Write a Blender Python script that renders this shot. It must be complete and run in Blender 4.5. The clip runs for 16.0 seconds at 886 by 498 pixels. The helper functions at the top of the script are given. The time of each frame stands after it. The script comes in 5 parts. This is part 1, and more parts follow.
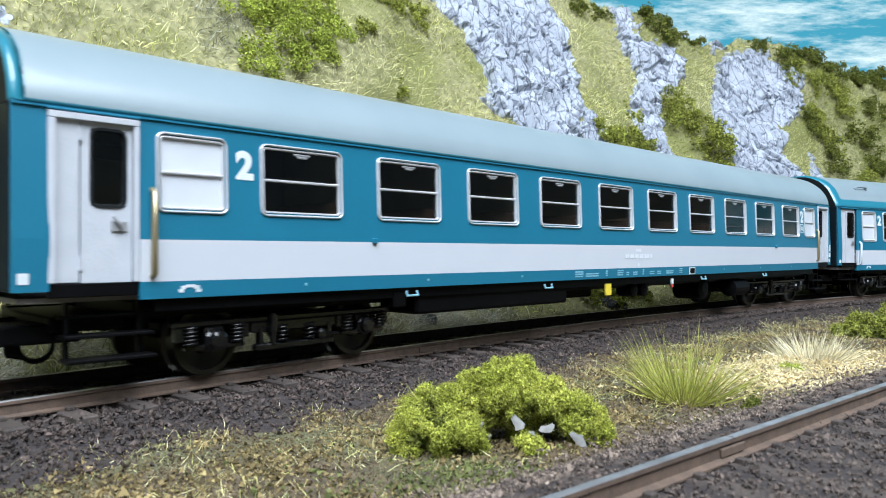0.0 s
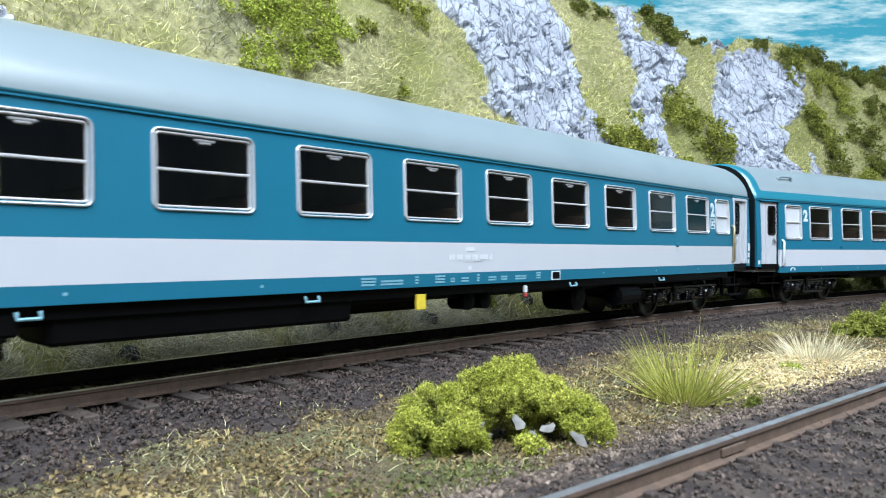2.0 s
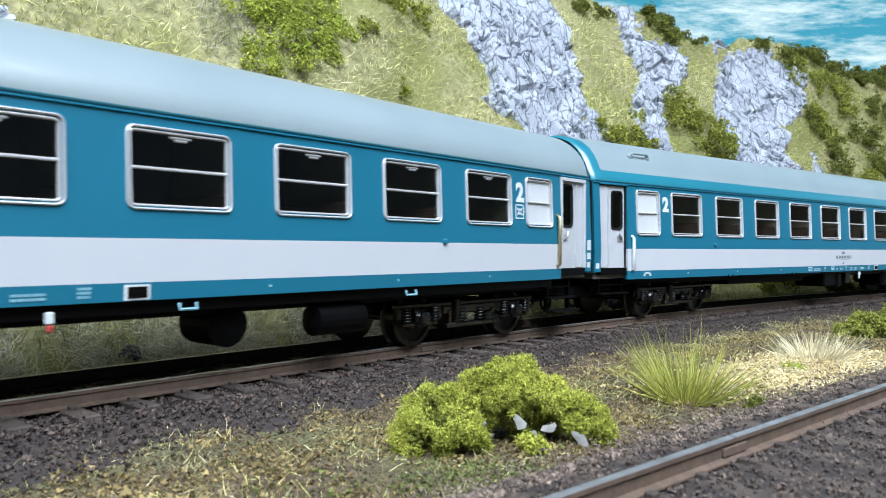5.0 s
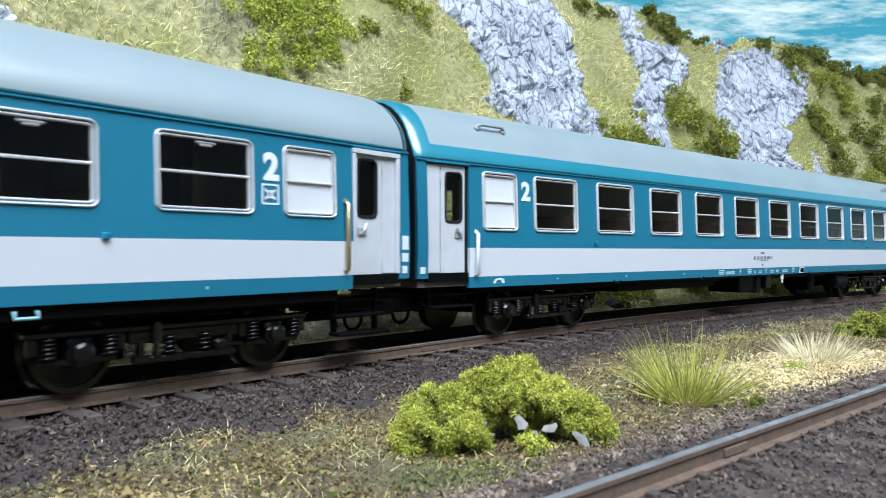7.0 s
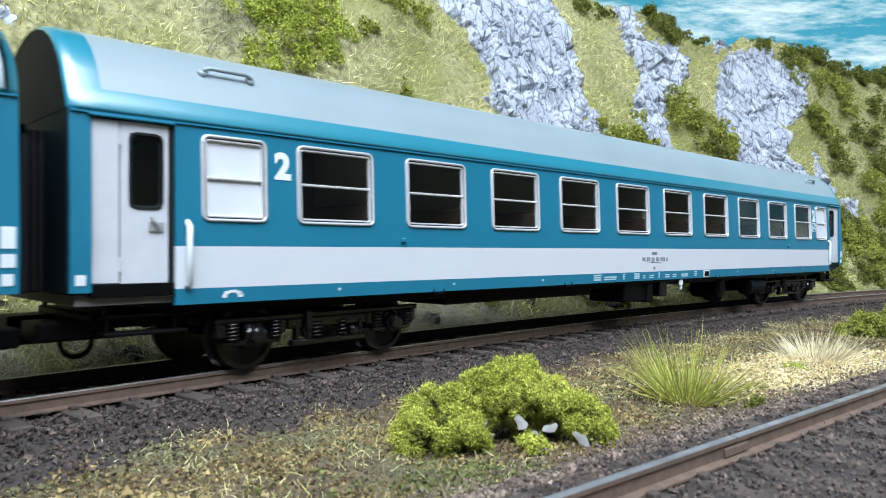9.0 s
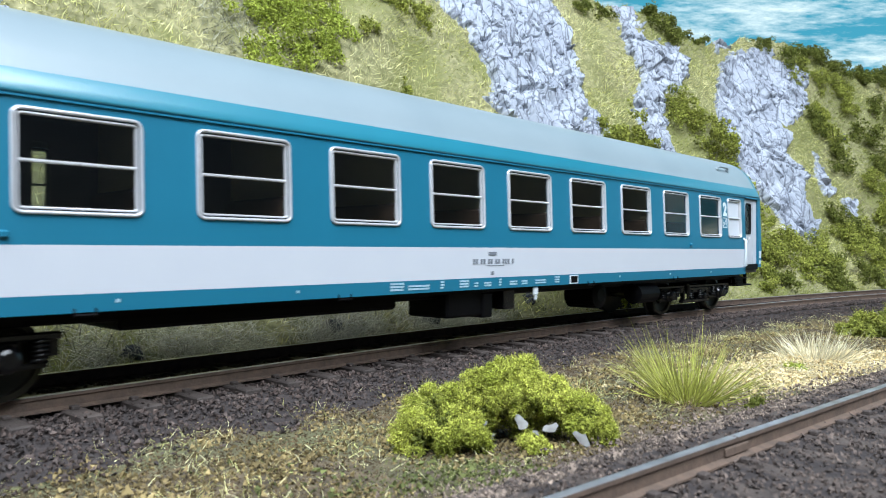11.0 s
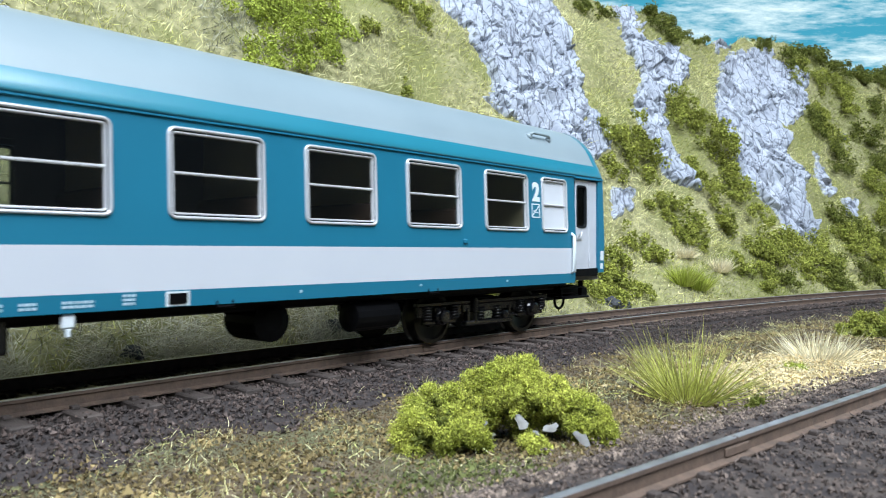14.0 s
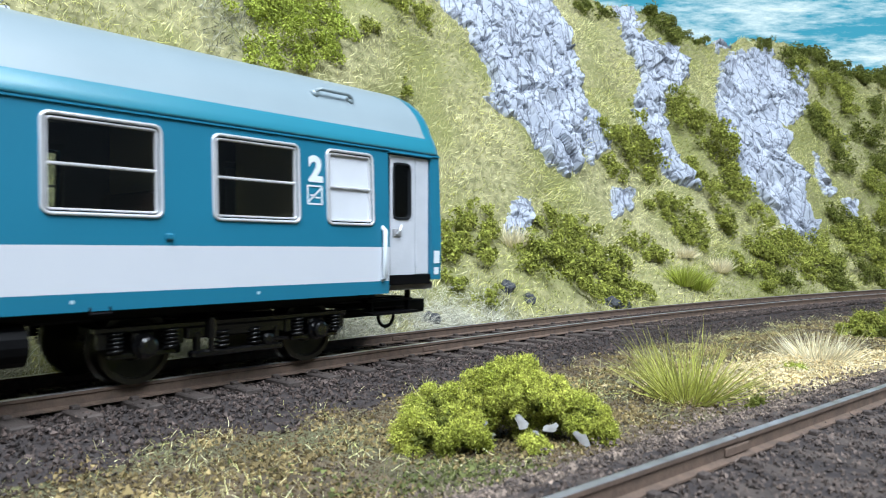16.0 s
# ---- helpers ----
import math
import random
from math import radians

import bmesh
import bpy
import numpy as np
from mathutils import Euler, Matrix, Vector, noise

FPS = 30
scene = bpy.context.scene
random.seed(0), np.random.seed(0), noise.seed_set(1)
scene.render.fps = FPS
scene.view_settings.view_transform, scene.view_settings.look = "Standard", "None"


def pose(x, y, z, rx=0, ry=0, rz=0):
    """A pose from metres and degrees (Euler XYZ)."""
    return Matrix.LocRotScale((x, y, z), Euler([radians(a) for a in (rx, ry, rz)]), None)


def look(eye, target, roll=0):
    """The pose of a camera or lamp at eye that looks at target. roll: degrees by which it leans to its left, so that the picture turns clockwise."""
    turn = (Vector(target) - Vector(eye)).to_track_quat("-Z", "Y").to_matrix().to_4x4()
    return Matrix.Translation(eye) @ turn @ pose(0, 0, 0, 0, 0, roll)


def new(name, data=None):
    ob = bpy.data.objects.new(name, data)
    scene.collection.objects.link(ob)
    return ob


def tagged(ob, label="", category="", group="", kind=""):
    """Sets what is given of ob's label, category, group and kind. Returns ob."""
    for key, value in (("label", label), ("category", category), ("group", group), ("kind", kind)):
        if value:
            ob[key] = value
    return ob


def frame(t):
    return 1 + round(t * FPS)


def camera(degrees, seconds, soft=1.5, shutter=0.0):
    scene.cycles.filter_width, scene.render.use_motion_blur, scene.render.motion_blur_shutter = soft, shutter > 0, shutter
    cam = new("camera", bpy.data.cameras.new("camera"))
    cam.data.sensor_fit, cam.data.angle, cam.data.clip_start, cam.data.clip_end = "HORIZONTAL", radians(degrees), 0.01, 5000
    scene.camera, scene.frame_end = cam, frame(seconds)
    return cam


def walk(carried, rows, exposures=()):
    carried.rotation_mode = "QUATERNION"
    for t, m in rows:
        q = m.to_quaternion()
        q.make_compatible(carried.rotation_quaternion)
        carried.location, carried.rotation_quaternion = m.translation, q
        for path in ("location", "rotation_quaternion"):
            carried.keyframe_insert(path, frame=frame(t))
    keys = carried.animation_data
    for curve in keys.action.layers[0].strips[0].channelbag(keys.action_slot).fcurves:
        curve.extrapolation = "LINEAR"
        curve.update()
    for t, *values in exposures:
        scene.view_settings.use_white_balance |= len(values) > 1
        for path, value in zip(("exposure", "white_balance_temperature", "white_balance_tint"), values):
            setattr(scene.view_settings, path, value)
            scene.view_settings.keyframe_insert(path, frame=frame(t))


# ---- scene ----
cam = camera(62.71, 16.0, soft=0.85, shutter=0.5)
cam.data.dof.use_dof, cam.data.dof.focus_distance, cam.data.dof.aperture_fstop = True, 0.19, 105.0
EYE = 0.017657
walk(cam, [(t, pose(0, 0, EYE, 90.193 + tilt, 0, -yaw)) for t, yaw, tilt in (
    (0.0, 0.291, 0.06), (1.5, 0.250, 0.03), (3.0, 0.205, 0.02), (4.0, 0.180, 0.02), (6.5, 0.060, 0.01),
    (9.0, 0.045, 0.02), (12.0, 0.010, 0.0), (16.0, 0.0, 0.0))],
     exposures=[(0.0, 0.28), (16.0, 0.28)])

# ---- light: one wide, soft, cool ceiling panel over the layout, and dim daylight in the room ----
world = bpy.data.worlds.new("world")
scene.world = world
world.use_nodes = True
wn, wl = world.node_tree.nodes, world.node_tree.links
sky = wn.new("ShaderNodeTexSky")
sky.sky_type, sky.sun_disc, sky.sun_elevation, sky.sun_rotation = "NISHITA", False, radians(58), radians(150)
wl.new(sky.outputs[0], wn["Background"].inputs[0])
wn["Background"].inputs[1].default_value = 0.009
panel = new("ceiling_light", bpy.data.lights.new("ceiling_light", "AREA"))
panel.data.shape, panel.data.size, panel.data.size_y = "RECTANGLE", 1.2, 0.62
panel.data.energy, panel.data.color = 27.5, (0.885, 0.985, 1.10)
panel.matrix_basis = look((0.15, -0.36, 0.80), (0.08, 0.2, 0.02))

# ---- materials ----
def mat(name, c1, c2=None, scale=400.0, rough=0.6, metal=0.0, bump=0.0, bscale=None, spec=0.5, island=0.0, detail=6.0,
        c3=None, scale3=60.0, coat=0.0, objrand=0.0):
    m = bpy.data.materials.new(name)
    m.use_nodes = True
    n, l = m.node_tree.nodes, m.node_tree.links
    b = n["Principled BSDF"]
    b.inputs["Roughness"].default_value, b.inputs["Metallic"].default_value = rough, metal
    b.inputs["Specular IOR Level"].default_value = spec
    b.inputs["Coat Weight"].default_value = coat
    b.inputs["Coat Roughness"].default_value = 0.24
    tc = n.new("ShaderNodeTexCoord")
    no = n.new("ShaderNodeTexNoise")
    no.inputs["Scale"].default_value, no.inputs["Detail"].default_value = scale, detail
    l.new(tc.outputs["Object"], no.inputs["Vector"])
    ramp = n.new("ShaderNodeMapRange")
    ramp.inputs[1].default_value, ramp.inputs[2].default_value = 0.32, 0.68
    l.new(no.outputs[0], ramp.inputs[0])
    mix = n.new("ShaderNodeMix")
    mix.data_type = "RGBA"
    mix.inputs[6].default_value, mix.inputs[7].default_value = (*c1, 1), (*(c2 or [x * 0.93 for x in c1]), 1)
    l.new(ramp.outputs[0], mix.inputs[0])
    col = mix.outputs[2]
    if c3:
        n3 = n.new("ShaderNodeTexNoise")
        n3.inputs["Scale"].default_value, n3.inputs["Detail"].default_value = scale3, 4
        l.new(tc.outputs["Object"], n3.inputs["Vector"])
        r3 = n.new("ShaderNodeMapRange")
        r3.inputs[1].default_value, r3.inputs[2].default_value = 0.45, 0.62
        l.new(n3.outputs[0], r3.inputs[0])
        m3 = n.new("ShaderNodeMix")
        m3.data_type = "RGBA"
        m3.inputs[7].default_value = (*c3, 1)
        l.new(r3.outputs[0], m3.inputs[0])
        l.new(col, m3.inputs[6])
        col = m3.outputs[2]
    for amount, node, socket in ((island, "ShaderNodeNewGeometry", "Random Per Island"), (objrand, "ShaderNodeObjectInfo", "Random")):
        if amount:
            g = n.new(node)
            rr = n.new("ShaderNodeMapRange")
            rr.inputs[3].default_value, rr.inputs[4].default_value = 1 - amount, 1 + amount
            l.new(g.outputs[socket], rr.inputs[0])
            hsv = n.new("ShaderNodeHueSaturation")
            l.new(rr.outputs[0], hsv.inputs["Value"])
            l.new(col, hsv.inputs["Color"])
            col = hsv.outputs[0]
    l.new(col, b.inputs["Base Color"])
    if bump:
        nb = n.new("ShaderNodeTexNoise")
        nb.inputs["Scale"].default_value, nb.inputs["Detail"].default_value = bscale or scale, 8
        l.new(tc.outputs["Object"], nb.inputs["Vector"])
        bp = n.new("ShaderNodeBump")
        bp.inputs["Strength"].default_value, bp.inputs["Distance"].default_value = bump, 0.0006
        l.new(nb.outputs[0], bp.inputs["Height"])
        l.new(bp.outputs[0], b.inputs["Normal"])
    return m


TEAL = mat("teal_paint", (0.009, 0.136, 0.222), (0.0085, 0.130, 0.212), 90, 0.38, spec=0.4, bump=0.02, bscale=3000)
TEAL_ROOF = mat("teal_roof_paint", (0.013, 0.19, 0.27), None, 90, 0.34, spec=0.8, coat=0.9)
PALE = mat("pale_grey_paint", (0.50, 0.53, 0.58), (0.485, 0.515, 0.57), 120, 0.42, spec=0.35, bump=0.02, bscale=3000)
DOORPAINT = mat("door_grey_paint", (0.46, 0.485, 0.53), (0.42, 0.445, 0.49), 300, 0.45, spec=0.35, bump=0.08, bscale=2500)
ROOFGREY = mat("roof_grey_paint", (0.235, 0.295, 0.325), (0.205, 0.265, 0.295), 45, 0.42, spec=0.6, coat=0.35, bump=0.03, bscale=2500)
# near-black blue: the end wall's shadow is put into its colour
ENDBLUE = mat("dark_end_shadowed", (0.003, 0.009, 0.014), None, 200, 0.6, spec=0.2)
SILVER = mat("silver_trim", (0.66, 0.67, 0.70), None, 500, 0.32, 0.45)
SILVERDK = mat("dull_silver_trim", (0.42, 0.43, 0.45), None, 500, 0.35, 0.5)
BLACK = mat("black_plastic", (0.002, 0.002, 0.0025), (0.003, 0.003, 0.0035), 300, 0.45, spec=0.08, bump=0.05, bscale=2000)
SATIN = mat("dark_bogie_plastic", (0.003, 0.003, 0.0035), (0.005, 0.005, 0.0055), 250, 0.20, spec=0.55)
RUBBER = mat("dark_grey_rubber", (0.007, 0.009, 0.011), None, 300, 0.7, spec=0.2)
SEATBROWN = mat("brown_seat", (0.13, 0.075, 0.05), (0.09, 0.055, 0.035), 300, 0.7)
WALLBROWN = mat("tan_partition", (0.34, 0.28, 0.19), (0.27, 0.22, 0.15), 300, 0.6)
INNER = mat("dark_interior", (0.17, 0.16, 0.15), (0.12, 0.115, 0.11), 200, 0.7)
CREAM = mat("cream_interior", (0.62, 0.54, 0.32), None, 200, 0.6)
FAINT = mat("faint_white_print", (0.62, 0.65, 0.70), None, 300, 0.5)
SOLEPRINT = mat("pale_sole_print", (0.36, 0.52, 0.60), None, 300, 0.5)
WHITE = mat("white_print", (0.60, 0.66, 0.70), None, 300, 0.5)
PRINTDK = mat("grey_print", (0.16, 0.18, 0.21), None, 300, 0.5)
MILK = mat("milk_glass", (0.56, 0.59, 0.64), None, 200, 0.3)
BRASS = mat("brass_rail", (0.50, 0.42, 0.26), None, 400, 0.35, 0.8)
YELLOW = mat("yellow_paint", (0.70, 0.55, 0.05), (0.6, 0.45, 0.04), 500, 0.5)
RED = mat("red_paint", (0.45, 0.05, 0.05), None, 500, 0.5)
PALEBLUE = mat("pale_blue_paint", (0.20, 0.42, 0.52), None, 500, 0.5)
WHEELSTEEL = mat("dark_wheel_steel", (0.050, 0.047, 0.038), (0.03, 0.03, 0.026), 300, 0.28, 0.8)
RAILHEAD = mat("polished_rail_steel", (0.56, 0.57, 0.60), (0.36, 0.35, 0.35), 300, 0.34, 0.8)
RAILSIDE = mat("rusty_rail_side", (0.130, 0.086, 0.062), (0.078, 0.054, 0.041), 700, 0.75, bump=0.2, bscale=3000)
SLEEPER = mat("brown_sleeper", (0.074, 0.057, 0.049), (0.044, 0.034, 0.030), 500, 0.75, bump=0.3, bscale=2500, objrand=0.2)
BALLASTBED = mat("ballast_bed", (0.040, 0.031, 0.029), (0.022, 0.017, 0.017), 900, 0.9, bump=0.6, bscale=1500)
STONE = mat("ballast_stone", (0.078, 0.055, 0.046), (0.028, 0.020, 0.018), 300, 0.7, island=0.7, bump=0.2, bscale=3000)
EARTH = mat("earth", (0.150, 0.112, 0.066), (0.040, 0.031, 0.020), 420, 0.95, bump=0.9, bscale=1100, c3=(0.105, 0.105, 0.048), scale3=45, detail=10)
HILLSOIL = mat("hill_soil", (0.34, 0.32, 0.165), (0.12, 0.12, 0.05), 420, 0.95, bump=0.9, bscale=700, c3=(0.17, 0.175, 0.06), scale3=30, detail=10)


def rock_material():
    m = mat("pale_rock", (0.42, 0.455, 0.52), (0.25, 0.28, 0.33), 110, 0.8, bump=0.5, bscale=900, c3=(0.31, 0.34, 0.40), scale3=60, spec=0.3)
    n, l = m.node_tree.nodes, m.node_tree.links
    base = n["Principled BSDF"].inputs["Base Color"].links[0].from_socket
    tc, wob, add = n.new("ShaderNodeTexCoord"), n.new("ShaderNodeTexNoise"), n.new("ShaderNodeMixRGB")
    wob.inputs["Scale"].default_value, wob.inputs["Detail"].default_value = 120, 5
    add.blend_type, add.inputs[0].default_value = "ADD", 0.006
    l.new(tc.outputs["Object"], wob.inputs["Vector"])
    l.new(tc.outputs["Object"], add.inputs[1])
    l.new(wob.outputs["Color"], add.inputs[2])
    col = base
    # dark line nets: the shade of fine cracks, painted into the colour
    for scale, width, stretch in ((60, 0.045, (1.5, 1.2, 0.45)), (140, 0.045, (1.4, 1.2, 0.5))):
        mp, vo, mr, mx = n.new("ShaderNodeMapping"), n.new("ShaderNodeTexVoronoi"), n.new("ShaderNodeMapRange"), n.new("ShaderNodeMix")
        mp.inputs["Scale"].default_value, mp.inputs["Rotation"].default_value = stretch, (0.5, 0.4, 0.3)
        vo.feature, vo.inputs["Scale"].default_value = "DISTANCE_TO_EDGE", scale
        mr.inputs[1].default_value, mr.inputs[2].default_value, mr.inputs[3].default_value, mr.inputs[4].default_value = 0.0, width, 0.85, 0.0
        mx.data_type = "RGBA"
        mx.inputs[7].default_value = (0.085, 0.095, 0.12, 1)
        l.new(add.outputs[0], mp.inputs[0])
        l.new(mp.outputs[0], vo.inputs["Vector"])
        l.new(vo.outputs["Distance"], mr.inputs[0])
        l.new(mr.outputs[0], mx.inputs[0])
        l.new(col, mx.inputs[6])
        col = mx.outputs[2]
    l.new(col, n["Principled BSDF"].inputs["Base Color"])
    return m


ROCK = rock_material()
DARKROCK = mat("dark_rock", (0.075, 0.08, 0.09), (0.035, 0.038, 0.045), 200, 0.85, bump=0.6, bscale=700)


def foliage(name, a, b, isl=0.45, through_light=0.28):
    m = mat(name, a, b, 220, 0.85, island=isl, spec=0.15)
    n, l = m.node_tree.nodes, m.node_tree.links
    tr, mx = n.new("ShaderNodeBsdfTranslucent"), n.new("ShaderNodeMixShader")
    l.new(n["Principled BSDF"].inputs["Base Color"].links[0].from_socket, tr.inputs[0])
    mx.inputs[0].default_value = through_light
    l.new(n["Principled BSDF"].outputs[0], mx.inputs[1])
    l.new(tr.outputs[0], mx.inputs[2])
    l.new(mx.outputs[0], n["Material Output"].inputs[0])
    return m


LIME = foliage("lime_foam", (0.46, 0.51, 0.105), (0.31, 0.38, 0.060), 0.5)
OLIVE = foliage("olive_foam", (0.37, 0.39, 0.085), (0.20, 0.23, 0.042), 0.6)
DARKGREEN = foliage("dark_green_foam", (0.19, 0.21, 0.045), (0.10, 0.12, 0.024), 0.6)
MOSS = foliage("bright_moss", (0.56, 0.57, 0.125), (0.34, 0.38, 0.062), 0.65)
STRAW = foliage("straw_grass", (0.86, 0.82, 0.52), (0.74, 0.71, 0.38), 0.55)
GREENSTRAW = foliage("green_straw_grass", (0.76, 0.73, 0.34), (0.54, 0.54, 0.19), 0.6)
FRESH = foliage("fresh_green_grass", (0.33, 0.40, 0.05), (0.42, 0.45, 0.10), 0.35)
TUFTGREEN = foliage("tuft_green", (0.52, 0.52, 0.14), (0.34, 0.36, 0.08), 0.5)
PALESTRAW = foliage("pale_straw", (0.86, 0.80, 0.60), (0.70, 0.63, 0.42), 0.3)
CRUMB = foliage("straw_crumb", (0.80, 0.68, 0.40), (0.58, 0.47, 0.25), 0.4)
TURF = foliage("turf_crumb", (0.170, 0.122, 0.070), (0.075, 0.056, 0.034), 0.65)
GREYGRASS = foliage("grey_dead_grass", (0.58, 0.57, 0.45), (0.28, 0.28, 0.21), 0.6)
BLEACHED = foliage("bleached_strands", (0.80, 0.79, 0.70), (0.55, 0.54, 0.46), 0.45)
STONE2 = mat("side_track_stone", (0.110, 0.082, 0.068), (0.045, 0.034, 0.030), 300, 0.8, island=0.6, bump=0.2, bscale=3000)
OLIVEGRASS = foliage("olive_grass", (0.36, 0.38, 0.12), (0.22, 0.25, 0.07), 0.5)
OCHRE = foliage("ochre_crumb", (0.36, 0.28, 0.13), (0.17, 0.13, 0.065), 0.65)
MOSSCRUMB = foliage("moss_crumb", (0.17, 0.185, 0.065), (0.10, 0.12, 0.045), 0.5)
GRIT = mat("tan_grit", (0.24, 0.185, 0.145), (0.11, 0.083, 0.066), 300, 0.85, island=0.6)
CHIP = mat("white_chip", (0.24, 0.24, 0.23), (0.07, 0.066, 0.06), 500, 0.6)


def glass_material():
    m = bpy.data.materials.new("window_glass")
    m.use_nodes = True
    n, l = m.node_tree.nodes, m.node_tree.links
    t, g, x = n.new("ShaderNodeBsdfTransparent"), n.new("ShaderNodeBsdfGlossy"), n.new("ShaderNodeMixShader")
    t.inputs[0].default_value = (0.80, 0.82, 0.82, 1)
    g.inputs["Roughness"].default_value = 0.06
    x.inputs[0].default_value = 0.07
    l.new(t.outputs[0], x.inputs[1])
    l.new(g.outputs[0], x.inputs[2])
    l.new(x.outputs[0], n["Material Output"].inputs[0])
    return m


GLASS = glass_material()


# ---- mesh helpers: all lengths in mm ----
class Shape:
    def __init__(self):
        self.v, self.f, self.m = [], [], []

    def add(self, verts, faces, mi=0):
        o = len(self.v)
        self.v += [tuple(map(float, p)) for p in verts]
        self.f += [tuple(o + i for i in f) for f in faces]
        self.m += [mi] * len(faces)
        return self

    def box(self, x0, x1, y0, y1, z0, z1, mi=0, b=0.0):
        b = min(b, (x1 - x0) / 2.2, (y1 - y0) / 2.2, (z1 - z0) / 2.2)
        if b <= 0:
            vs = [(x, y, z) for z in (z0, z1) for y in (y0, y1) for x in (x0, x1)]
            return self.add(vs, [(0, 2, 3, 1), (4, 5, 7, 6), (0, 1, 5, 4), (2, 6, 7, 3), (0, 4, 6, 2), (1, 3, 7, 5)], mi)
        ring = lambda d: [(x0 + b, y0 + d), (x1 - b, y0 + d), (x1 - d, y0 + b), (x1 - d, y1 - b), (x1 - b, y1 - d), (x0 + b, y1 - d), (x0 + d, y1 - b), (x0 + d, y0 + b)]
        vs = [(x, y, z0) for x, y in ring(b)] + [(x, y, z0 + b) for x, y in ring(0)] + [(x, y, z1 - b) for x, y in ring(0)] + [(x, y, z1) for x, y in ring(b)]
        fs = [tuple(range(7, -1, -1)), tuple(range(24, 32))]
        for k in range(3):
            fs += [(k * 8 + i, k * 8 + (i + 1) % 8, k * 8 + 8 + (i + 1) % 8, k * 8 + 8 + i) for i in range(8)]
        return self.add(vs, fs, mi)

    def tube(self, pts, r, n=8, mi=0, cap=True):
        """A tube through pts; r is a number or one per point."""
        pts = [Vector(p) for p in pts]
        rs = r if isinstance(r, (list, tuple)) else [r] * len(pts)
        vs, fs = [], []
        for k, p in enumerate(pts):
            d = (pts[min(k + 1, len(pts) - 1)] - pts[max(k - 1, 0)]).normalized()
            a = d.orthogonal().normalized() if k == 0 else (a - d * a.dot(d)).normalized()
            c = d.cross(a)
            vs += [p + (a * math.cos(2 * math.pi * i / n) + c * math.sin(2 * math.pi * i / n)) * rs[k] for i in range(n)]
        for k in range(len(pts) - 1):
            fs += [(k * n + i, k * n + (i + 1) % n, k * n + n + (i + 1) % n, k * n + n + i) for i in range(n)]
        if cap:
            fs += [tuple(range(n - 1, -1, -1)), tuple(range((len(pts) - 1) * n, len(pts) * n))]
        return self.add(vs, fs, mi)

    def lathe(self, cx, cz, prof, n=28, mi=0):
        """Turned about the y axis through (cx, cz); prof: (y, radius) rows."""
        vs = [(cx + r * math.cos(2 * math.pi * i / n), y, cz + r * math.sin(2 * math.pi * i / n)) for y, r in prof for i in range(n)]
        fs = [(k * n + i, k * n + (i + 1) % n, k * n + n + (i + 1) % n, k * n + n + i) for k in range(len(prof) - 1) for i in range(n)]
        fs += [tuple(range(n)), tuple(range(len(prof) * n - 1, (len(prof) - 1) * n - 1, -1))]
        return self.add(vs, fs, mi)

    def mesh(self, name, materials, smooth=False):
        me = bpy.data.meshes.new(name)
        me.from_pydata([(x * 0.001, y * 0.001, z * 0.001) for x, y, z in self.v], [], self.f)
        for m in (materials if isinstance(materials, (list, tuple)) else [materials]):
            me.materials.append(m)
        me.polygons.foreach_set("material_index", self.m)
        if smooth:
            me.polygons.foreach_set("use_smooth", [True] * len(self.f))
        bm = bmesh.new()
        bm.from_mesh(me)
        bmesh.ops.recalc_face_normals(bm, faces=bm.faces)
        bm.to_mesh(me)
        bm.free()
        return me


def part(name, shape, material, parent=None, label="", smooth=False, at=None):
    ob = new(name, shape.mesh(name, material, smooth) if isinstance(shape, Shape) else shape)
    if parent:
        ob.parent = parent
    if at:
        ob.location = [c * 0.001 for c in at]
    if label:
        ob["label"] = label
    return ob


def fast_mesh(name, verts, faces, materials, mi=None, smooth=False):
    """A big mesh from arrays of mm points and of triangles or quads."""
    me = bpy.data.meshes.new(name)
    verts, faces = np.asarray(verts, float), np.asarray(faces, int)
    k = faces.shape[1]
    me.vertices.add(len(verts))
    me.vertices.foreach_set("co", (verts * 0.001).ravel())
    me.loops.add(faces.size)
    me.loops.foreach_set("vertex_index", faces.ravel())
    me.polygons.add(len(faces))
    me.polygons.foreach_set("loop_start", np.arange(0, faces.size, k))
    for m in (materials if isinstance(materials, (list, tuple)) else [materials]):
        me.materials.append(m)
    if mi is not None:
        me.polygons.foreach_set("material_index", np.asarray(mi, int))
    me.polygons.foreach_set("use_smooth", [bool(smooth)] * len(faces))
    me.update(calc_edges=True)
    me.validate()
    return me

def track_heading(s):
    s = np.asarray(s, float)
    c = np.clip(s + 77, 0, 300)
    return math.radians(41.095) + 4.766e-6 * c ** 2 - 7.93e-9 * c ** 3 + np.maximum(s - 223, 0) * 0.72e-3
S_ = np.arange(-420.0, 700.0, 1.0)
H_ = track_heading(S_)
X_ = np.concatenate([[0], np.cumsum((np.sin(H_[1:]) + np.sin(H_[:-1])) / 2)])
Y_ = np.concatenate([[0], np.cumsum((np.cos(H_[1:]) + np.cos(H_[:-1])) / 2)])
X_ += -64.19 - np.interp(-77, S_, X_)
Y_ += 84.87 - np.interp(-77, S_, Y_)
def on_track(s, q=0.0):
    """Plan point at arc length s and q mm towards the near side, in mm."""
    h = np.interp(s, S_, H_)
    return np.interp(s, S_, X_) + q * np.cos(h), np.interp(s, S_, Y_) - q * np.sin(h)
V_ = np.arange(0.0, 320.0, 1.0)
A_ = np.radians(28 + 34 * np.clip(V_ / 45, 0, 1))
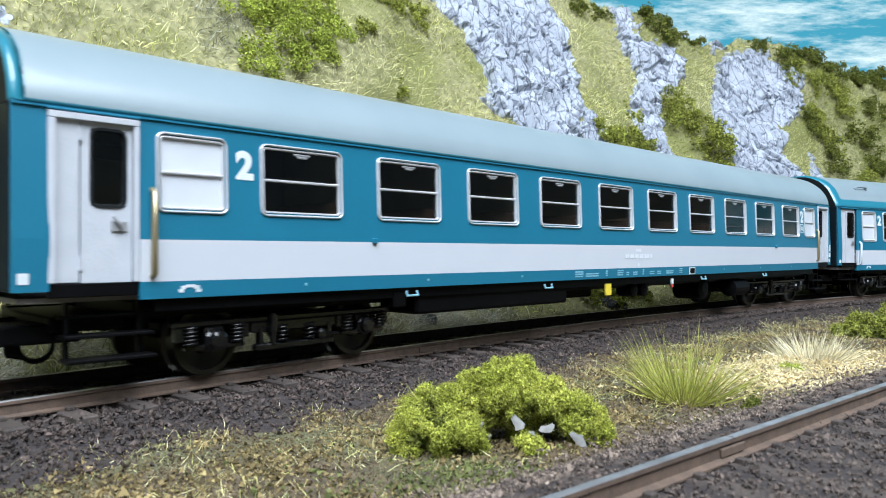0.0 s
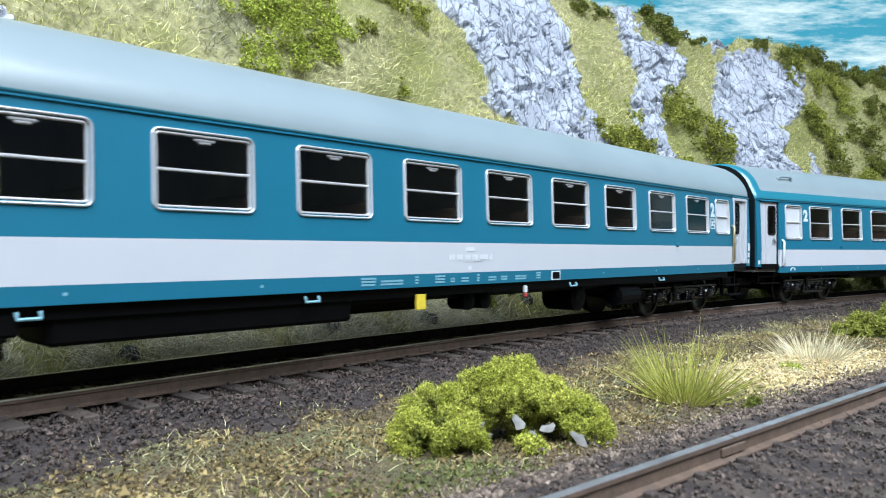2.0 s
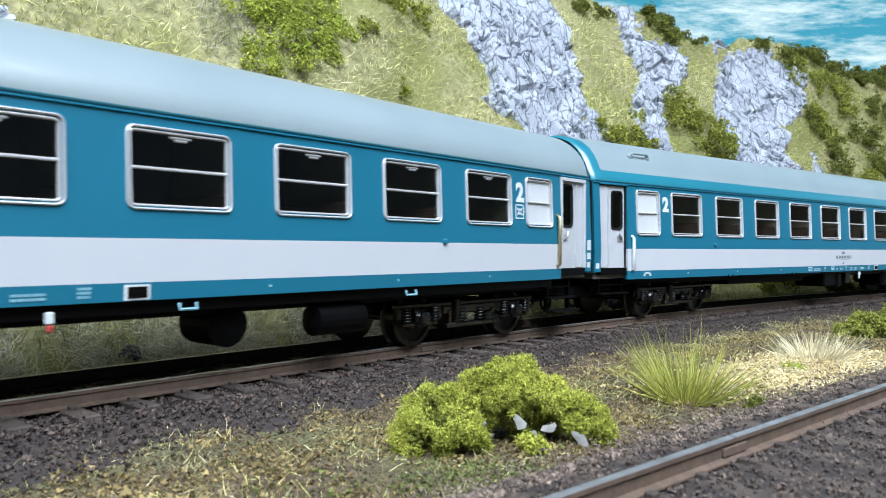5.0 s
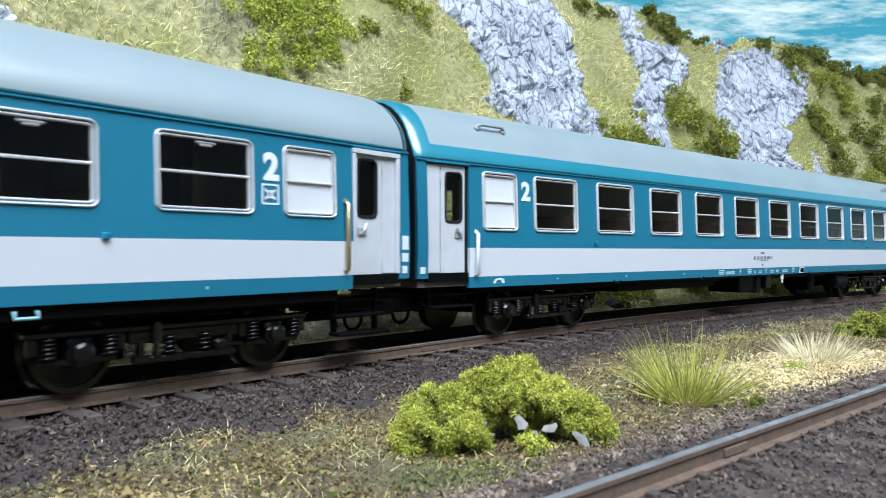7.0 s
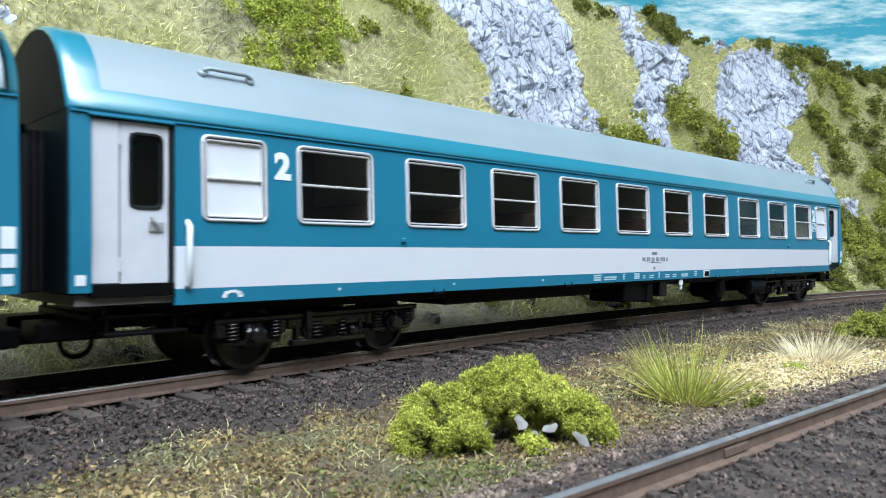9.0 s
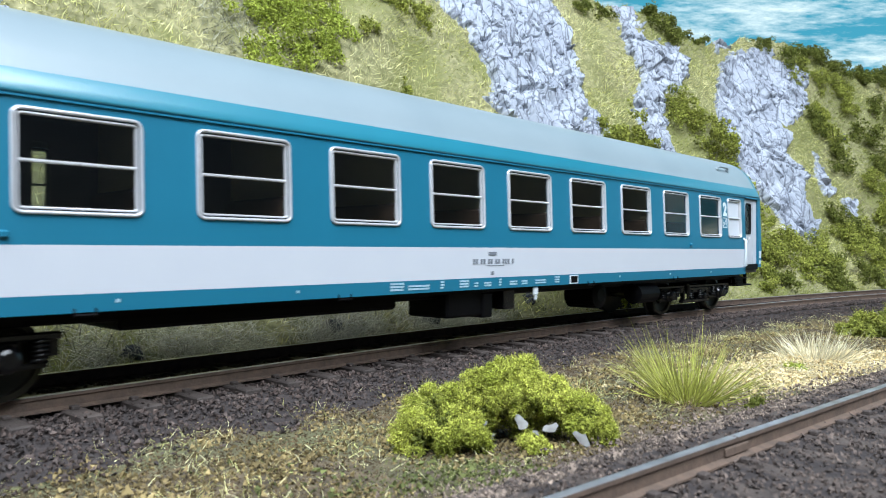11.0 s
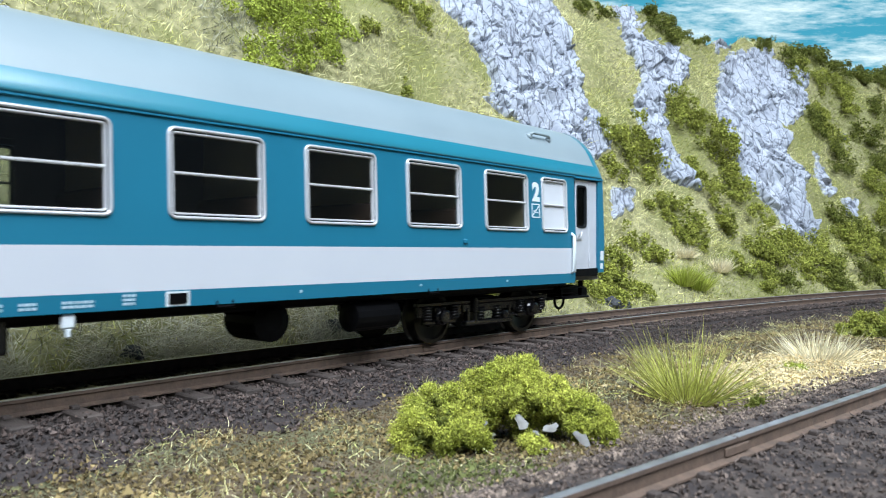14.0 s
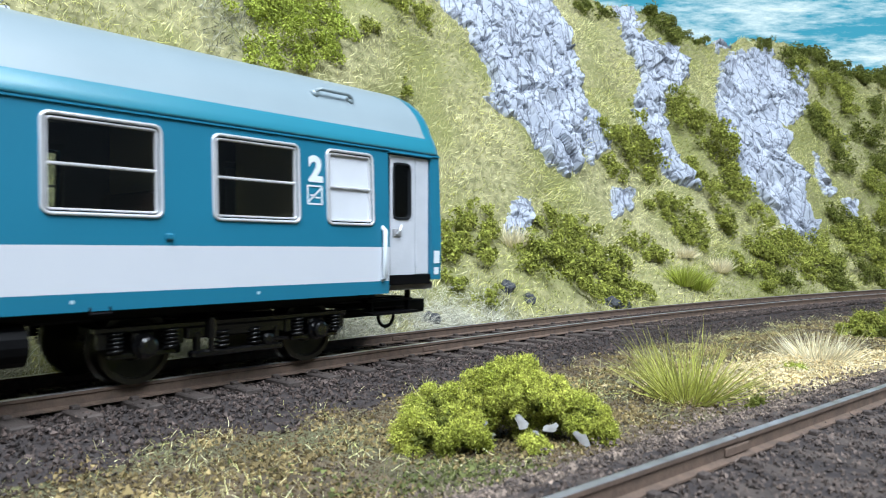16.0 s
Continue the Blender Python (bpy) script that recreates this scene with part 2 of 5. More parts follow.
PH_ = np.concatenate([[0], np.cumsum(np.cos(A_[1:]))])
PZ_ = np.concatenate([[0], np.cumsum(np.sin(A_[1:]))])
def hill(u, v):
    """A point of the smooth hillside: u along the track, v up the slope, in mm."""
    x, y = on_track(u, -(16.5 + np.interp(v, V_, PH_)))
    return x, y, -4.2 + np.interp(v, V_, PZ_)

# ---- the sky painted behind the layout ----
def backdrop():
    m = bpy.data.materials.new("painted_sky")
    m.use_nodes = True
    n, l = m.node_tree.nodes, m.node_tree.links
    tc, mp, no, mr, mix, em = (n.new("ShaderNode" + k) for k in ("TexCoord", "Mapping", "TexNoise", "MapRange", "Mix", "Emission"))
    mp.inputs["Scale"].default_value = (1.5, 1, 7.5)
    mp.inputs["Rotation"].default_value = (0, radians(11), 0)
    no.inputs["Scale"].default_value, no.inputs["Detail"].default_value, no.inputs["Roughness"].default_value = 2.6, 12, 0.70
    mr.inputs[1].default_value, mr.inputs[2].default_value = 0.45, 0.61
    mix.data_type = "RGBA"
    mix.inputs[6].default_value, mix.inputs[7].default_value = (0.055, 0.33, 0.48, 1), (0.72, 0.89, 0.94, 1)
    for a, b in ((tc.outputs["Object"], mp.inputs[0]), (mp.outputs[0], no.inputs[0]), (no.outputs[0], mr.inputs[0]), (mr.outputs[0], mix.inputs[0]), (mix.outputs[2], em.inputs[0])):
        l.new(a, b)
    l.new(em.outputs[0], n["Material Output"].inputs[0])
    s = Shape()
    xs = [-700 + 50 * i for i in range(53)]
    ys = [1150 - ((x - 500) / 1300) ** 2 * 250 for x in xs]
    s.add([(x, y, z) for x, y in zip(xs, ys) for z in (-60, 650)], [(2 * i, 2 * i + 2, 2 * i + 3, 2 * i + 1) for i in range(52)])
    tagged(part("backdrop", s, m), "painted blue sky backdrop with streaky white clouds", "backdrop", kind="structure")


backdrop()

# ---- ground ----
T2X, T2Y, T2H = 20.6, 63.4, radians(49.1)
T2C = (T2X + 8.25 * math.cos(T2H), T2Y - 8.25 * math.sin(T2H))


def track_q(x, y):
    """Signed distance from the main track's centre line, near side positive."""
    k = slice(0, None, 4)
    d = (x[:, None] - X_[None, k]) ** 2 + (y[:, None] - Y_[None, k]) ** 2
    i = d.argmin(1) * 4
    return (x - X_[i]) * np.cos(H_[i]) - (y - Y_[i]) * np.sin(H_[i])


def side_q(x, y):
    return (x - T2C[0]) * math.cos(T2H) - (y - T2C[1]) * math.sin(T2H)


def ground_z(x, y):
    x, y = np.asarray(x, float), np.asarray(y, float)
    q = np.abs(track_q(x, y))
    z = -3.5 - 1.4 * np.clip((q - 16) / 11, 0, 1)
    z = z + np.where(q > 20, 0.5 * np.sin(x * 0.21 + 1.3 * np.sin(y * 0.13)) * np.cos(y * 0.17), 0) * np.clip((q - 20) / 8, 0, 1)
    e = np.abs(side_q(x, y))
    w = np.clip((24 - e) / 6, 0, 1)
    return z * (1 - w) + -3.5 * w


def ground():
    xs = np.concatenate([np.arange(-900, -160, 60), np.arange(-160, 260, 2.5), np.arange(260, 1500, 60)])
    ys = np.concatenate([np.arange(-600, 10, 60), np.arange(10, 330, 2.5), np.arange(330, 1140, 60)])
    gx, gy = np.meshgrid(xs, ys)
    z = np.concatenate([ground_z(a, b) for a, b in zip(gx, gy)])
    nx, ny = len(xs), len(ys)
    i = (np.arange(ny - 1)[:, None] * nx + np.arange(nx - 1)[None]).ravel()
    tagged(new("ground", fast_mesh("ground", np.c_[gx.ravel(), gy.ravel(), z], np.c_[i, i + 1, i + nx + 1, i + nx], EARTH, smooth=True)),
           "brown earth and dry moss ground of the layout", "ground", kind="structure")


ground()


def ribbon(name, ss, prof, material, place, smooth=False):
    """A strip along a track; prof: (q, z) rows."""
    n = len(prof)
    vs = []
    for q, z in prof:
        x, y = place(ss, q)
        vs.append(np.c_[x, y, np.full(len(ss), z)])
    vs = np.stack(vs, 1).reshape(-1, 3)
    i = (np.arange(len(ss) - 1)[:, None] * n + np.arange(n - 1)[None]).ravel()
    return fast_mesh(name, vs, np.c_[i, i + 1, i + n + 1, i + n], material, smooth=smooth)


def side_track(s, q):
    s = np.asarray(s, float)
    return T2C[0] + s * math.sin(T2H) + q * math.cos(T2H), T2C[1] + s * math.cos(T2H) - q * math.sin(T2H)


RAIL = [(-0.95, -2.05), (-0.95, -1.86), (-0.2, -1.66), (-0.2, -0.62), (-0.42, -0.48), (-0.42, -0.08), (-0.34, 0.0), (0.34, 0.0), (0.42, -0.08), (0.42, -0.48), (0.2, -0.62), (0.2, -1.66), (0.95, -1.86), (0.95, -2.05)]


def rail_mesh(ss, off, place):
    n = len(RAIL)
    vs = []
    for q, z in RAIL:
        x, y = place(ss, off + q)
        vs.append(np.c_[x, y, np.full(len(ss), z)])
    vs = np.stack(vs, 1).reshape(-1, 3)
    k = np.arange(len(ss) - 1)
    i = (k[:, None] * n + np.arange(n - 1)[None]).ravel()
    mi = np.tile([1 if 4 < j < 8 else 0 for j in range(n - 1)], len(ss) - 1)
    return fast_mesh("rail", vs, np.c_[i, i + 1, i + n + 1, i + n], [RAILSIDE, RAILHEAD], mi)


def railway(label, ss, place, heading, gap, seed, joints):
    rng = random.Random(seed)
    root = tagged(new("railway_track"), label, "railway track", kind="structure")
    for off in (8.25, -8.25):
        o = part("rail", rail_mesh(ss, off, place), None, root, "rusty rail with a polished head")
    for s0, off in joints:
        x, y = place(np.array([s0]), off)
        j = Shape().box(-2.2, 2.2, -0.5, -0.18, -1.6, -0.75, b=0.1).box(-2.2, 2.2, 0.18, 0.5, -1.6, -0.75, b=0.1).box(-0.08, 0.08, -0.43, 0.43, -0.6, 0.02)
        o = part("rail_joiner", j, RAILSIDE, root, "dark joint between two rail lengths", at=(x[0], y[0], 0))
        o.rotation_euler.z = math.pi / 2 - heading(s0)
    sl = Shape().box(-1.35, 1.35, -15, 15, -3.6, -2.05, b=0.18).mesh("sleeper", SLEEPER)
    ch = Shape()
    for q in (-8.25, 8.25):
        for d in (-1.5, 1.5):
            ch.box(-0.5, 0.5, q + d - 0.45, q + d + 0.45, -2.06, -1.55, b=0.1)
    ch = ch.mesh("rail_chair", SLEEPER)
    s = ss[0] + 3
    while s < ss[-1] - 3:
        x, y = place(np.array([s]), 0)
        o = part("sleeper", sl, None, root, at=(x[0], y[0], rng.uniform(-0.12, 0.05)))
        o.rotation_euler.z = math.pi / 2 - heading(s) + rng.uniform(-0.012, 0.012)
        part("rail_chair", ch, None, o)
        s += gap
    return root


railway("curved main track with brown sleepers and rusty rails", np.arange(-170, 460, 4.0), on_track, lambda s: float(np.interp(s, S_, H_)), 7.6, 3,
        [(6.5, 8.25), (14.0, -8.25)])
railway("straight side track with weathered rails beside the verge", np.arange(-70, 260, 4.0), side_track, lambda s: T2H, 7.6, 4, [(9.5, -8.25)])
for nm, ss, pl, hw in (("main", np.arange(-300, 520, 4.0), on_track, 0), ("side", np.arange(-150, 300, 4.0), side_track, 1)):
    pr = [(-27, -5.2), (-20, -4.2), (-17, -2.95), (17, -2.95), (21, -3.75), (27, -5.2)] if not hw else [(-21, -3.9), (-17, -2.25), (17, -2.25), (21, -3.9)]
    tagged(new("ballast_bed", ribbon("ballast_bed", ss, pr, BALLASTBED, pl)), "dark brown ballast bed under the %s track" % nm, "ballast", kind="structure")

# ---- scatter helpers ----
PHI = (1 + 5 ** 0.5) / 2
ICO_V = np.array([(-1, PHI, 0), (1, PHI, 0), (-1, -PHI, 0), (1, -PHI, 0), (0, -1, PHI), (0, 1, PHI), (0, -1, -PHI), (0, 1, -PHI), (PHI, 0, -1), (PHI, 0, 1), (-PHI, 0, -1), (-PHI, 0, 1)]) / 1.902
ICO_F = np.array([(0, 11, 5), (0, 5, 1), (0, 1, 7), (0, 7, 10), (0, 10, 11), (1, 5, 9), (5, 11, 4), (11, 10, 2), (10, 7, 6), (7, 1, 8), (3, 9, 4), (3, 4, 2), (3, 2, 6), (3, 6, 8), (3, 8, 9), (4, 9, 5), (2, 4, 11), (6, 2, 10), (8, 6, 7), (9, 8, 1)])
OCT_V = np.array([(1, 0, 0), (-1, 0, 0), (0, 1, 0), (0, -1, 0), (0, 0, 1), (0, 0, -1)], float)
OCT_F = np.array([(0, 2, 4), (2, 1, 4), (1, 3, 4), (3, 0, 4), (2, 0, 5), (1, 2, 5), (3, 1, 5), (0, 3, 5)])


def spins(rng, n):
    q = rng.normal(size=(n, 4))
    q /= np.linalg.norm(q, axis=1)[:, None]
    w, x, y, z = q.T
    return np.stack([np.stack([1 - 2 * (y * y + z * z), 2 * (x * y - z * w), 2 * (x * z + y * w)], 1),
                     np.stack([2 * (x * y + z * w), 1 - 2 * (x * x + z * z), 2 * (y * z - x * w)], 1),
                     np.stack([2 * (x * z - y * w), 2 * (y * z + x * w), 1 - 2 * (x * x + y * y)], 1)], 1)


TET_V = np.array([(1, 1, 1), (1, -1, -1), (-1, 1, -1), (-1, -1, 1)]) * 0.7
TET_F = np.array([(0, 1, 2), (0, 3, 1), (0, 2, 3), (1, 3, 2)])


def grains(rng, centres, sizes, jitter=0.35, solid="oct", squash=0.45):
    """Crumbs, each a crooked little solid, as vertices and triangles."""
    bv, bf = {"ico": (ICO_V, ICO_F), "oct": (OCT_V, OCT_F), "tet": (TET_V, TET_F)}[solid]
    n, k = len(centres), len(bv)
    v = bv[None] * (1 + rng.uniform(-jitter, jitter, (n, k, 1)))
    v = v * (1 + rng.uniform(-squash, squash, (n, 1, 3))) * np.asarray(sizes)[:, None, None]
    v = np.einsum("nij,nkj->nki", spins(rng, n), v) + centres[:, None]
    f = bf[None] + (np.arange(n) * k)[:, None, None]
    return v.reshape(-1, 3), f.reshape(-1, 3)


def blades(rng, roots, dirs, lengths, widths, droop=0.25):
    """Tapered, slightly bent grass blades."""
    n = len(roots)
    side = np.cross(dirs, rng.normal(size=(n, 3)))
    side /= np.linalg.norm(side, axis=1)[:, None] + 1e-9
    L, w = np.asarray(lengths)[:, None], np.asarray(widths)[:, None]
    bend = rng.normal(size=(n, 3)) * droop * L
    bend[:, 2] -= droop * lengths * 0.5
    mid = roots + dirs * L * 0.55 + bend * 0.3
    tip = roots + dirs * L + bend
    v = np.stack([roots - side * w, roots + side * w, mid - side * w * 0.75, mid + side * w * 0.75, tip], 1).reshape(-1, 3)
    o = (np.arange(n) * 5)[:, None, None]
    f = np.array([(0, 1, 3), (0, 3, 2), (2, 3, 4)])[None] + o
    return v, f.reshape(-1, 3)


def stuff(name, vf, material, label, category, smooth=False, kind="stuff"):
    return tagged(new(name, fast_mesh(name, *vf, material, smooth=smooth)), label, category, kind=kind)


# ---- hillside ----
CREST_U = [-320, 60, 198, 234, 254, 280, 302, 328, 360, 394, 424, 434, 460, 476, 560, 640]
CREST_V = [225, 205, 192, 183, 186, 178, 172, 178, 188, 181, 183, 173, 176, 174, 165, 150]
HU, HV = np.arange(-230.0, 620.0, 2.0), np.arange(0.0, 232.0, 2.0)


def hill_noise():
    d = np.zeros((len(HU), len(HV)))
    for i, u in enumerate(HU):
        for j, v in enumerate(HV):
            d[i, j] = 5.0 * noise.noise((u / 46, v / 42, 3.1)) + 2.0 * noise.noise((u / 15, v / 15, 7.7)) + 0.7 * noise.noise((u / 5, v / 5, 1.2))
    return d * np.clip(HV / 14, 0, 1)[None]


HD = hill_noise()


def crest(u):
    return np.interp(u, CREST_U, CREST_V) + 2.5 * np.sin(np.asarray(u) * 0.19) + 1.5 * np.sin(np.asarray(u) * 0.47)


def hill_normal(u, v):
    h, a = np.interp(u, S_, H_), np.interp(v, V_, A_)
    return np.stack([np.cos(h) * np.sin(a), -np.sin(h) * np.sin(a), np.cos(a)], -1)


def hill_at(u, v, lift=0.0):
    """The real hillside with its bumps; past the crest it falls away behind."""
    u, v = np.asarray(u, float), np.asarray(v, float)
    c = crest(u)
    over = np.maximum(v - c, 0)
    vv = np.minimum(v, c)
    x, y, z = hill(u, vv)
    fi, fj = np.clip((u - HU[0]) / 2, 0, len(HU) - 1.001), np.clip(vv / 2, 0, len(HV) - 1.001)
    i, j = fi.astype(int), fj.astype(int)
    a, b = fi - i, fj - j
    d = HD[i, j] * (1 - a) * (1 - b) + HD[i + 1, j] * a * (1 - b) + HD[i, j + 1] * (1 - a) * b + HD[i + 1, j + 1] * a * b
    p = np.stack([x, y, z], -1) + hill_normal(u, vv) * (d + lift)[..., None]
    h = np.interp(u, S_, H_)
    p = p + np.stack([-np.cos(h) * over, np.sin(h) * over, -over * np.clip(over / 25, 0, 1.2)], -1)
    return p


def hillside():
    vs = np.concatenate([np.arange(-6.0, 150, 2.0), np.arange(150, 290, 2.5)])
    gu, gv = np.meshgrid(HU, vs, indexing="ij")
    p = hill_at(gu.ravel(), np.maximum(gv.ravel(), 0))
    low = np.minimum(gv.ravel(), 0)
    p[:, 2] += low
    n = len(vs)
    i = (np.arange(len(HU) - 1)[:, None] * n + np.arange(n - 1)[None]).ravel()
    tagged(new("hillside", fast_mesh("hillside", p, np.c_[i, i + 1, i + n + 1, i + n], HILLSOIL, smooth=True)),
           "steep hillside of dry yellow-green turf behind the track", "hillside", kind="structure")


hillside()

ROCKS = {
    "big": [(106, 154), (182, 181), (180, 150), (180, 133), (170, 105), (150, 72), (140, 67), (130, 77), (120, 90), (110, 99), (118, 108), (118, 124), (116, 135), (108, 145)],
    "strip": [(232, 186), (244, 185), (240, 159), (262, 160), (264, 149), (246, 127), (234, 123), (222, 91), (224, 65), (208, 70), (206, 88), (204, 104), (214, 123), (224, 132), (222, 150)],
    "far": [(314, 168), (354, 181), (364, 171), (382, 161), (366, 134), (328, 113), (322, 93), (324, 82), (310, 60), (316, 49), (304, 43), (282, 48), (270, 71), (266, 85), (268, 103), (272, 122), (286, 139)],
    "ledge": [(346, 99), (352, 90), (344, 69), (334, 68), (336, 85)],
    "knob": [(352, 69), (366, 68), (358, 56), (348, 58)],
    "low": [(102, 55), (114, 56), (110, 47), (100, 38), (94, 43)],
    "midlow": [(164, 63), (184, 69), (184, 62), (160, 50)],
    "edge": [(-46, 96), (-42, 96), (-42, 90), (-48, 85)],
    "shoulder": [(170, 106), (178, 104), (174, 85), (154, 72), (158, 86)],
    "notch": [(308, 177), (322, 181), (320, 173), (306, 169)],
}


def inside(poly, u, v):
    r = np.zeros(len(u), bool)
    for (a, b), (c, d) in zip(poly, poly[1:] + poly[:1]):
        if b != d:
            r ^= ((b > v) != (d > v)) & (u < (c - a) * (v - b) / (d - b) + a)
    return r


def rim(poly, u, v):
    """Distance to the outline."""
    best = np.full(len(u), 1e9)
    for (a, b), (c, d) in zip(poly, poly[1:] + poly[:1]):
        L = (c - a) ** 2 + (d - b) ** 2
        t = np.clip(((u - a) * (c - a) + (v - b) * (d - b)) / L, 0, 1)
        best = np.minimum(best, np.hypot(u - a - t * (c - a), v - b - t * (d - b)))
    return best


def jitter_cells(a, b, seed):
    """Irregular cells of unit size: each point's cell, its place in it, and the distance to the next cell."""
    best, second = np.full(len(a), 9.0), np.full(len(a), 9.0)
    cid, px, py = np.zeros(len(a)), np.zeros(len(a)), np.zeros(len(a))
    h = lambda i, j, k: np.modf(np.abs(np.sin(i * 127.1 + j * 311.7 + (k + seed) * 74.7) * 43758.545))[0]
    for di in (-1, 0, 1):
        for dj in (-1, 0, 1):
            i, j = np.floor(a) + di, np.floor(b) + dj
            x, y = a - i - h(i, j, 0.0), b - j - h(i, j, 1.3)
            d = np.abs(x) + np.abs(y)
            near = d < best
            second = np.where(near, best, np.minimum(second, d))
            cid, px, py = np.where(near, i * 613 + j, cid), np.where(near, x, px), np.where(near, y, py)
            best = np.where(near, d, best)
    return cid, px, py, second - best


def crag(u, v, seed):
    """Tilted flat facets at three sizes along a slanting bedding, parted by narrow clefts."""
    w = np.array([noise.noise((p / 14, q / 14, seed)) for p, q in zip(u, v)]) * 4.0
    a, b = u * 0.93 + v * 0.37 + w, -u * 0.37 + v * 0.93 + w * 0.6
    out, slab = np.full(len(u), 2.4), None
    for k, (ca, cb, high, ta, tb, cut) in enumerate(((13.0, 24.0, 1.0, 0.26, 0.12, 2.2), (5.5, 10.0, 0.34, 0.20, 0.12, 1.5), (2.6, 4.5, 0.06, 0.10, 0.08, 0.4))):
        turn = 0.25 * k
        aa, bb = a * math.cos(turn) - b * math.sin(turn), a * math.sin(turn) + b * math.cos(turn)
        cid, x, y, gap = jitter_cells(aa / ca, bb / cb, seed + 3.1 * k)
        h = lambda m: 2 * np.modf(np.abs(np.sin(cid * 12.9898 + m + seed) * 43758.545))[0] - 1
        out += high * h(0.1) + ta * h(2.7) * x * ca + tb * h(5.9) * y * cb - cut * np.clip(1 - gap * (9 - 2 * k), 0, 1)
        slab = cid if slab is None else slab
    out += 2.2 * w / 4.0
    return np.clip(out, 0.2, 9.0), slab


def rocks():
    for k, (nm, poly) in enumerate(ROCKS.items()):
        us, vs = [p[0] for p in poly], [p[1] for p in poly]
        st = 0.55
        gu, gv = np.meshgrid(np.arange(min(us) - 3, max(us) + 3, st), np.arange(min(vs) - 3, max(vs) + 3, st), indexing="ij")
        sh = gu.shape
        u, v = gu.ravel(), gv.ravel()
        wob = np.array([noise.noise((a / 5, b / 5, 9.0 + k)) + 0.6 * noise.noise((a / 1.9, b / 1.9, 4.0 + k)) for a, b in zip(u, v)]) * 3.4
        dist = np.where(inside(poly, u, v), 1, -1) * rim(poly, u, v) + wob
        keep = dist > -2.5
        lift, slab = crag(u, v, 2.0 + k)
        lift = lift * min(1.0, (max(us) - min(us)) / 40 + 0.25)
        lift = np.where(keep, -3.0 + (lift + 3.0) * np.clip((dist + 2.5) / 4.0, 0, 1), -3.0)
        p = hill_at(u, v, lift)
        n = sh[1]
        i = (np.arange(sh[0] - 1)[:, None] * n + np.arange(n - 1)[None]).ravel()
        f = np.c_[i, i + 1, i + n + 1, i + n]
        f = f[keep[f].all(1)]
        if not len(f):
            continue
        base = p[f.ravel()].mean(0)
        root = tagged(new("rock_face"), "craggy pale blue-grey plaster rock face on the hillside", "rock", "rock faces on the hill")
        root.location = base * 0.001
        own = slab[f[:, 0]]
        for c in np.unique(own):
            g = f[own == c]
            used, back = np.unique(g, return_inverse=True)
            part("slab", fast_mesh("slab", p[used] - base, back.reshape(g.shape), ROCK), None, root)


rocks()


def lumps_to_grains(rng, lumps, size, per):
    """Crumb centres, their sizes and outward directions on a heap of lumps."""
    cs, ss, ds = [], [], []
    for x, y, z, r in lumps:
        n = int(per * r * r) + 4
        d = rng.normal(size=(n, 3))
        d /= np.linalg.norm(d, axis=1)[:, None]
        rough = 1 + 0.22 * np.sin(d[:, 0] * 7 + x) * np.sin(d[:, 1] * 8 + y) + rng.normal(size=n) * 0.11
        cs.append(np.array([x, y, z]) + d * (r * rough * rng.uniform(0.72, 1.0, n))[:, None])
        ss.append(rng.uniform(0.45, 1.3, n) * size)
        ds.append(d)
    return np.concatenate(cs), np.concatenate(ss), np.concatenate(ds)


def fuzzy(rng, c, s, d, share, length, width, solid="oct"):
    """Crumbs with short sprigs standing out of them."""
    gv, gf = grains(rng, c, s, 0.45, solid, 0.4)
    pick = rng.uniform(size=len(c)) < share
    dd = d[pick] + rng.normal(size=(pick.sum(), 3)) * 0.55 + np.array([0, 0, 0.25])
    dd /= np.linalg.norm(dd, axis=1)[:, None]
    bv, bf = blades(rng, c[pick], dd, length * rng.uniform(0.4, 1.1, pick.sum()), np.full(pick.sum(), width))
    return np.concatenate([gv, bv]), np.concatenate([gf, bf + len(gv)])


def leafy(root, base, groups, rng, material, size, per, share, length, width, solid, trim=None, out=None):
    """One foliage clump under the bush for each group of lumps."""
    for lumps in groups:
        c, s, d = lumps_to_grains(rng, lumps, size, per)
        if trim is not None or out is not None:
            keep = trim(c) if out is None else d @ out > -0.25
            c, s, d = c[keep], s[keep], d[keep]
        if len(c) < 5:
            continue
        v, f = fuzzy(rng, c, s, d, share, length, width, solid)
        part("foliage_clump", fast_mesh("foliage_clump", v - base, f, material), None, root)


def hill_bush(k, u, v, r, material, label):
    rng = np.random.default_rng(100 + k)
    base = hill_at(np.array([float(u)]), np.array([float(v)]))[0]
    root = tagged(new("bush"), label, "bush", "bushes on the hillside")
    root.location = base * 0.001
    groups = []
    for _ in range(6 + int(r * 0.5)):
        a0, b0 = np.clip(rng.normal(0, 0.46, 2), -0.9, 0.9) * r
        lift, lumps = r * rng.uniform(0.02, 0.50), []
        for _ in range(5):
            a, b = a0 + rng.normal(0, 0.16) * r, b0 + rng.normal(0, 0.16) * r
            p = hill_at(np.array([u + a]), np.array([max(v + b, 1)]), np.array([lift + r * rng.uniform(-0.06, 0.12)]))[0]
            lumps.append((*p, min(r, 11) * rng.uniform(0.13, 0.30)))
        groups.append(lumps)
    leafy(root, base, groups, rng, material, *((0.34, 11) if material is LIME else (0.31 + r * 0.011, 11.5 if r < 9 else 8.0)), 0.35, 1.1, 0.06, "tet", None, hill_normal(np.array([float(u)]), np.array([float(v)]))[0])
    return root


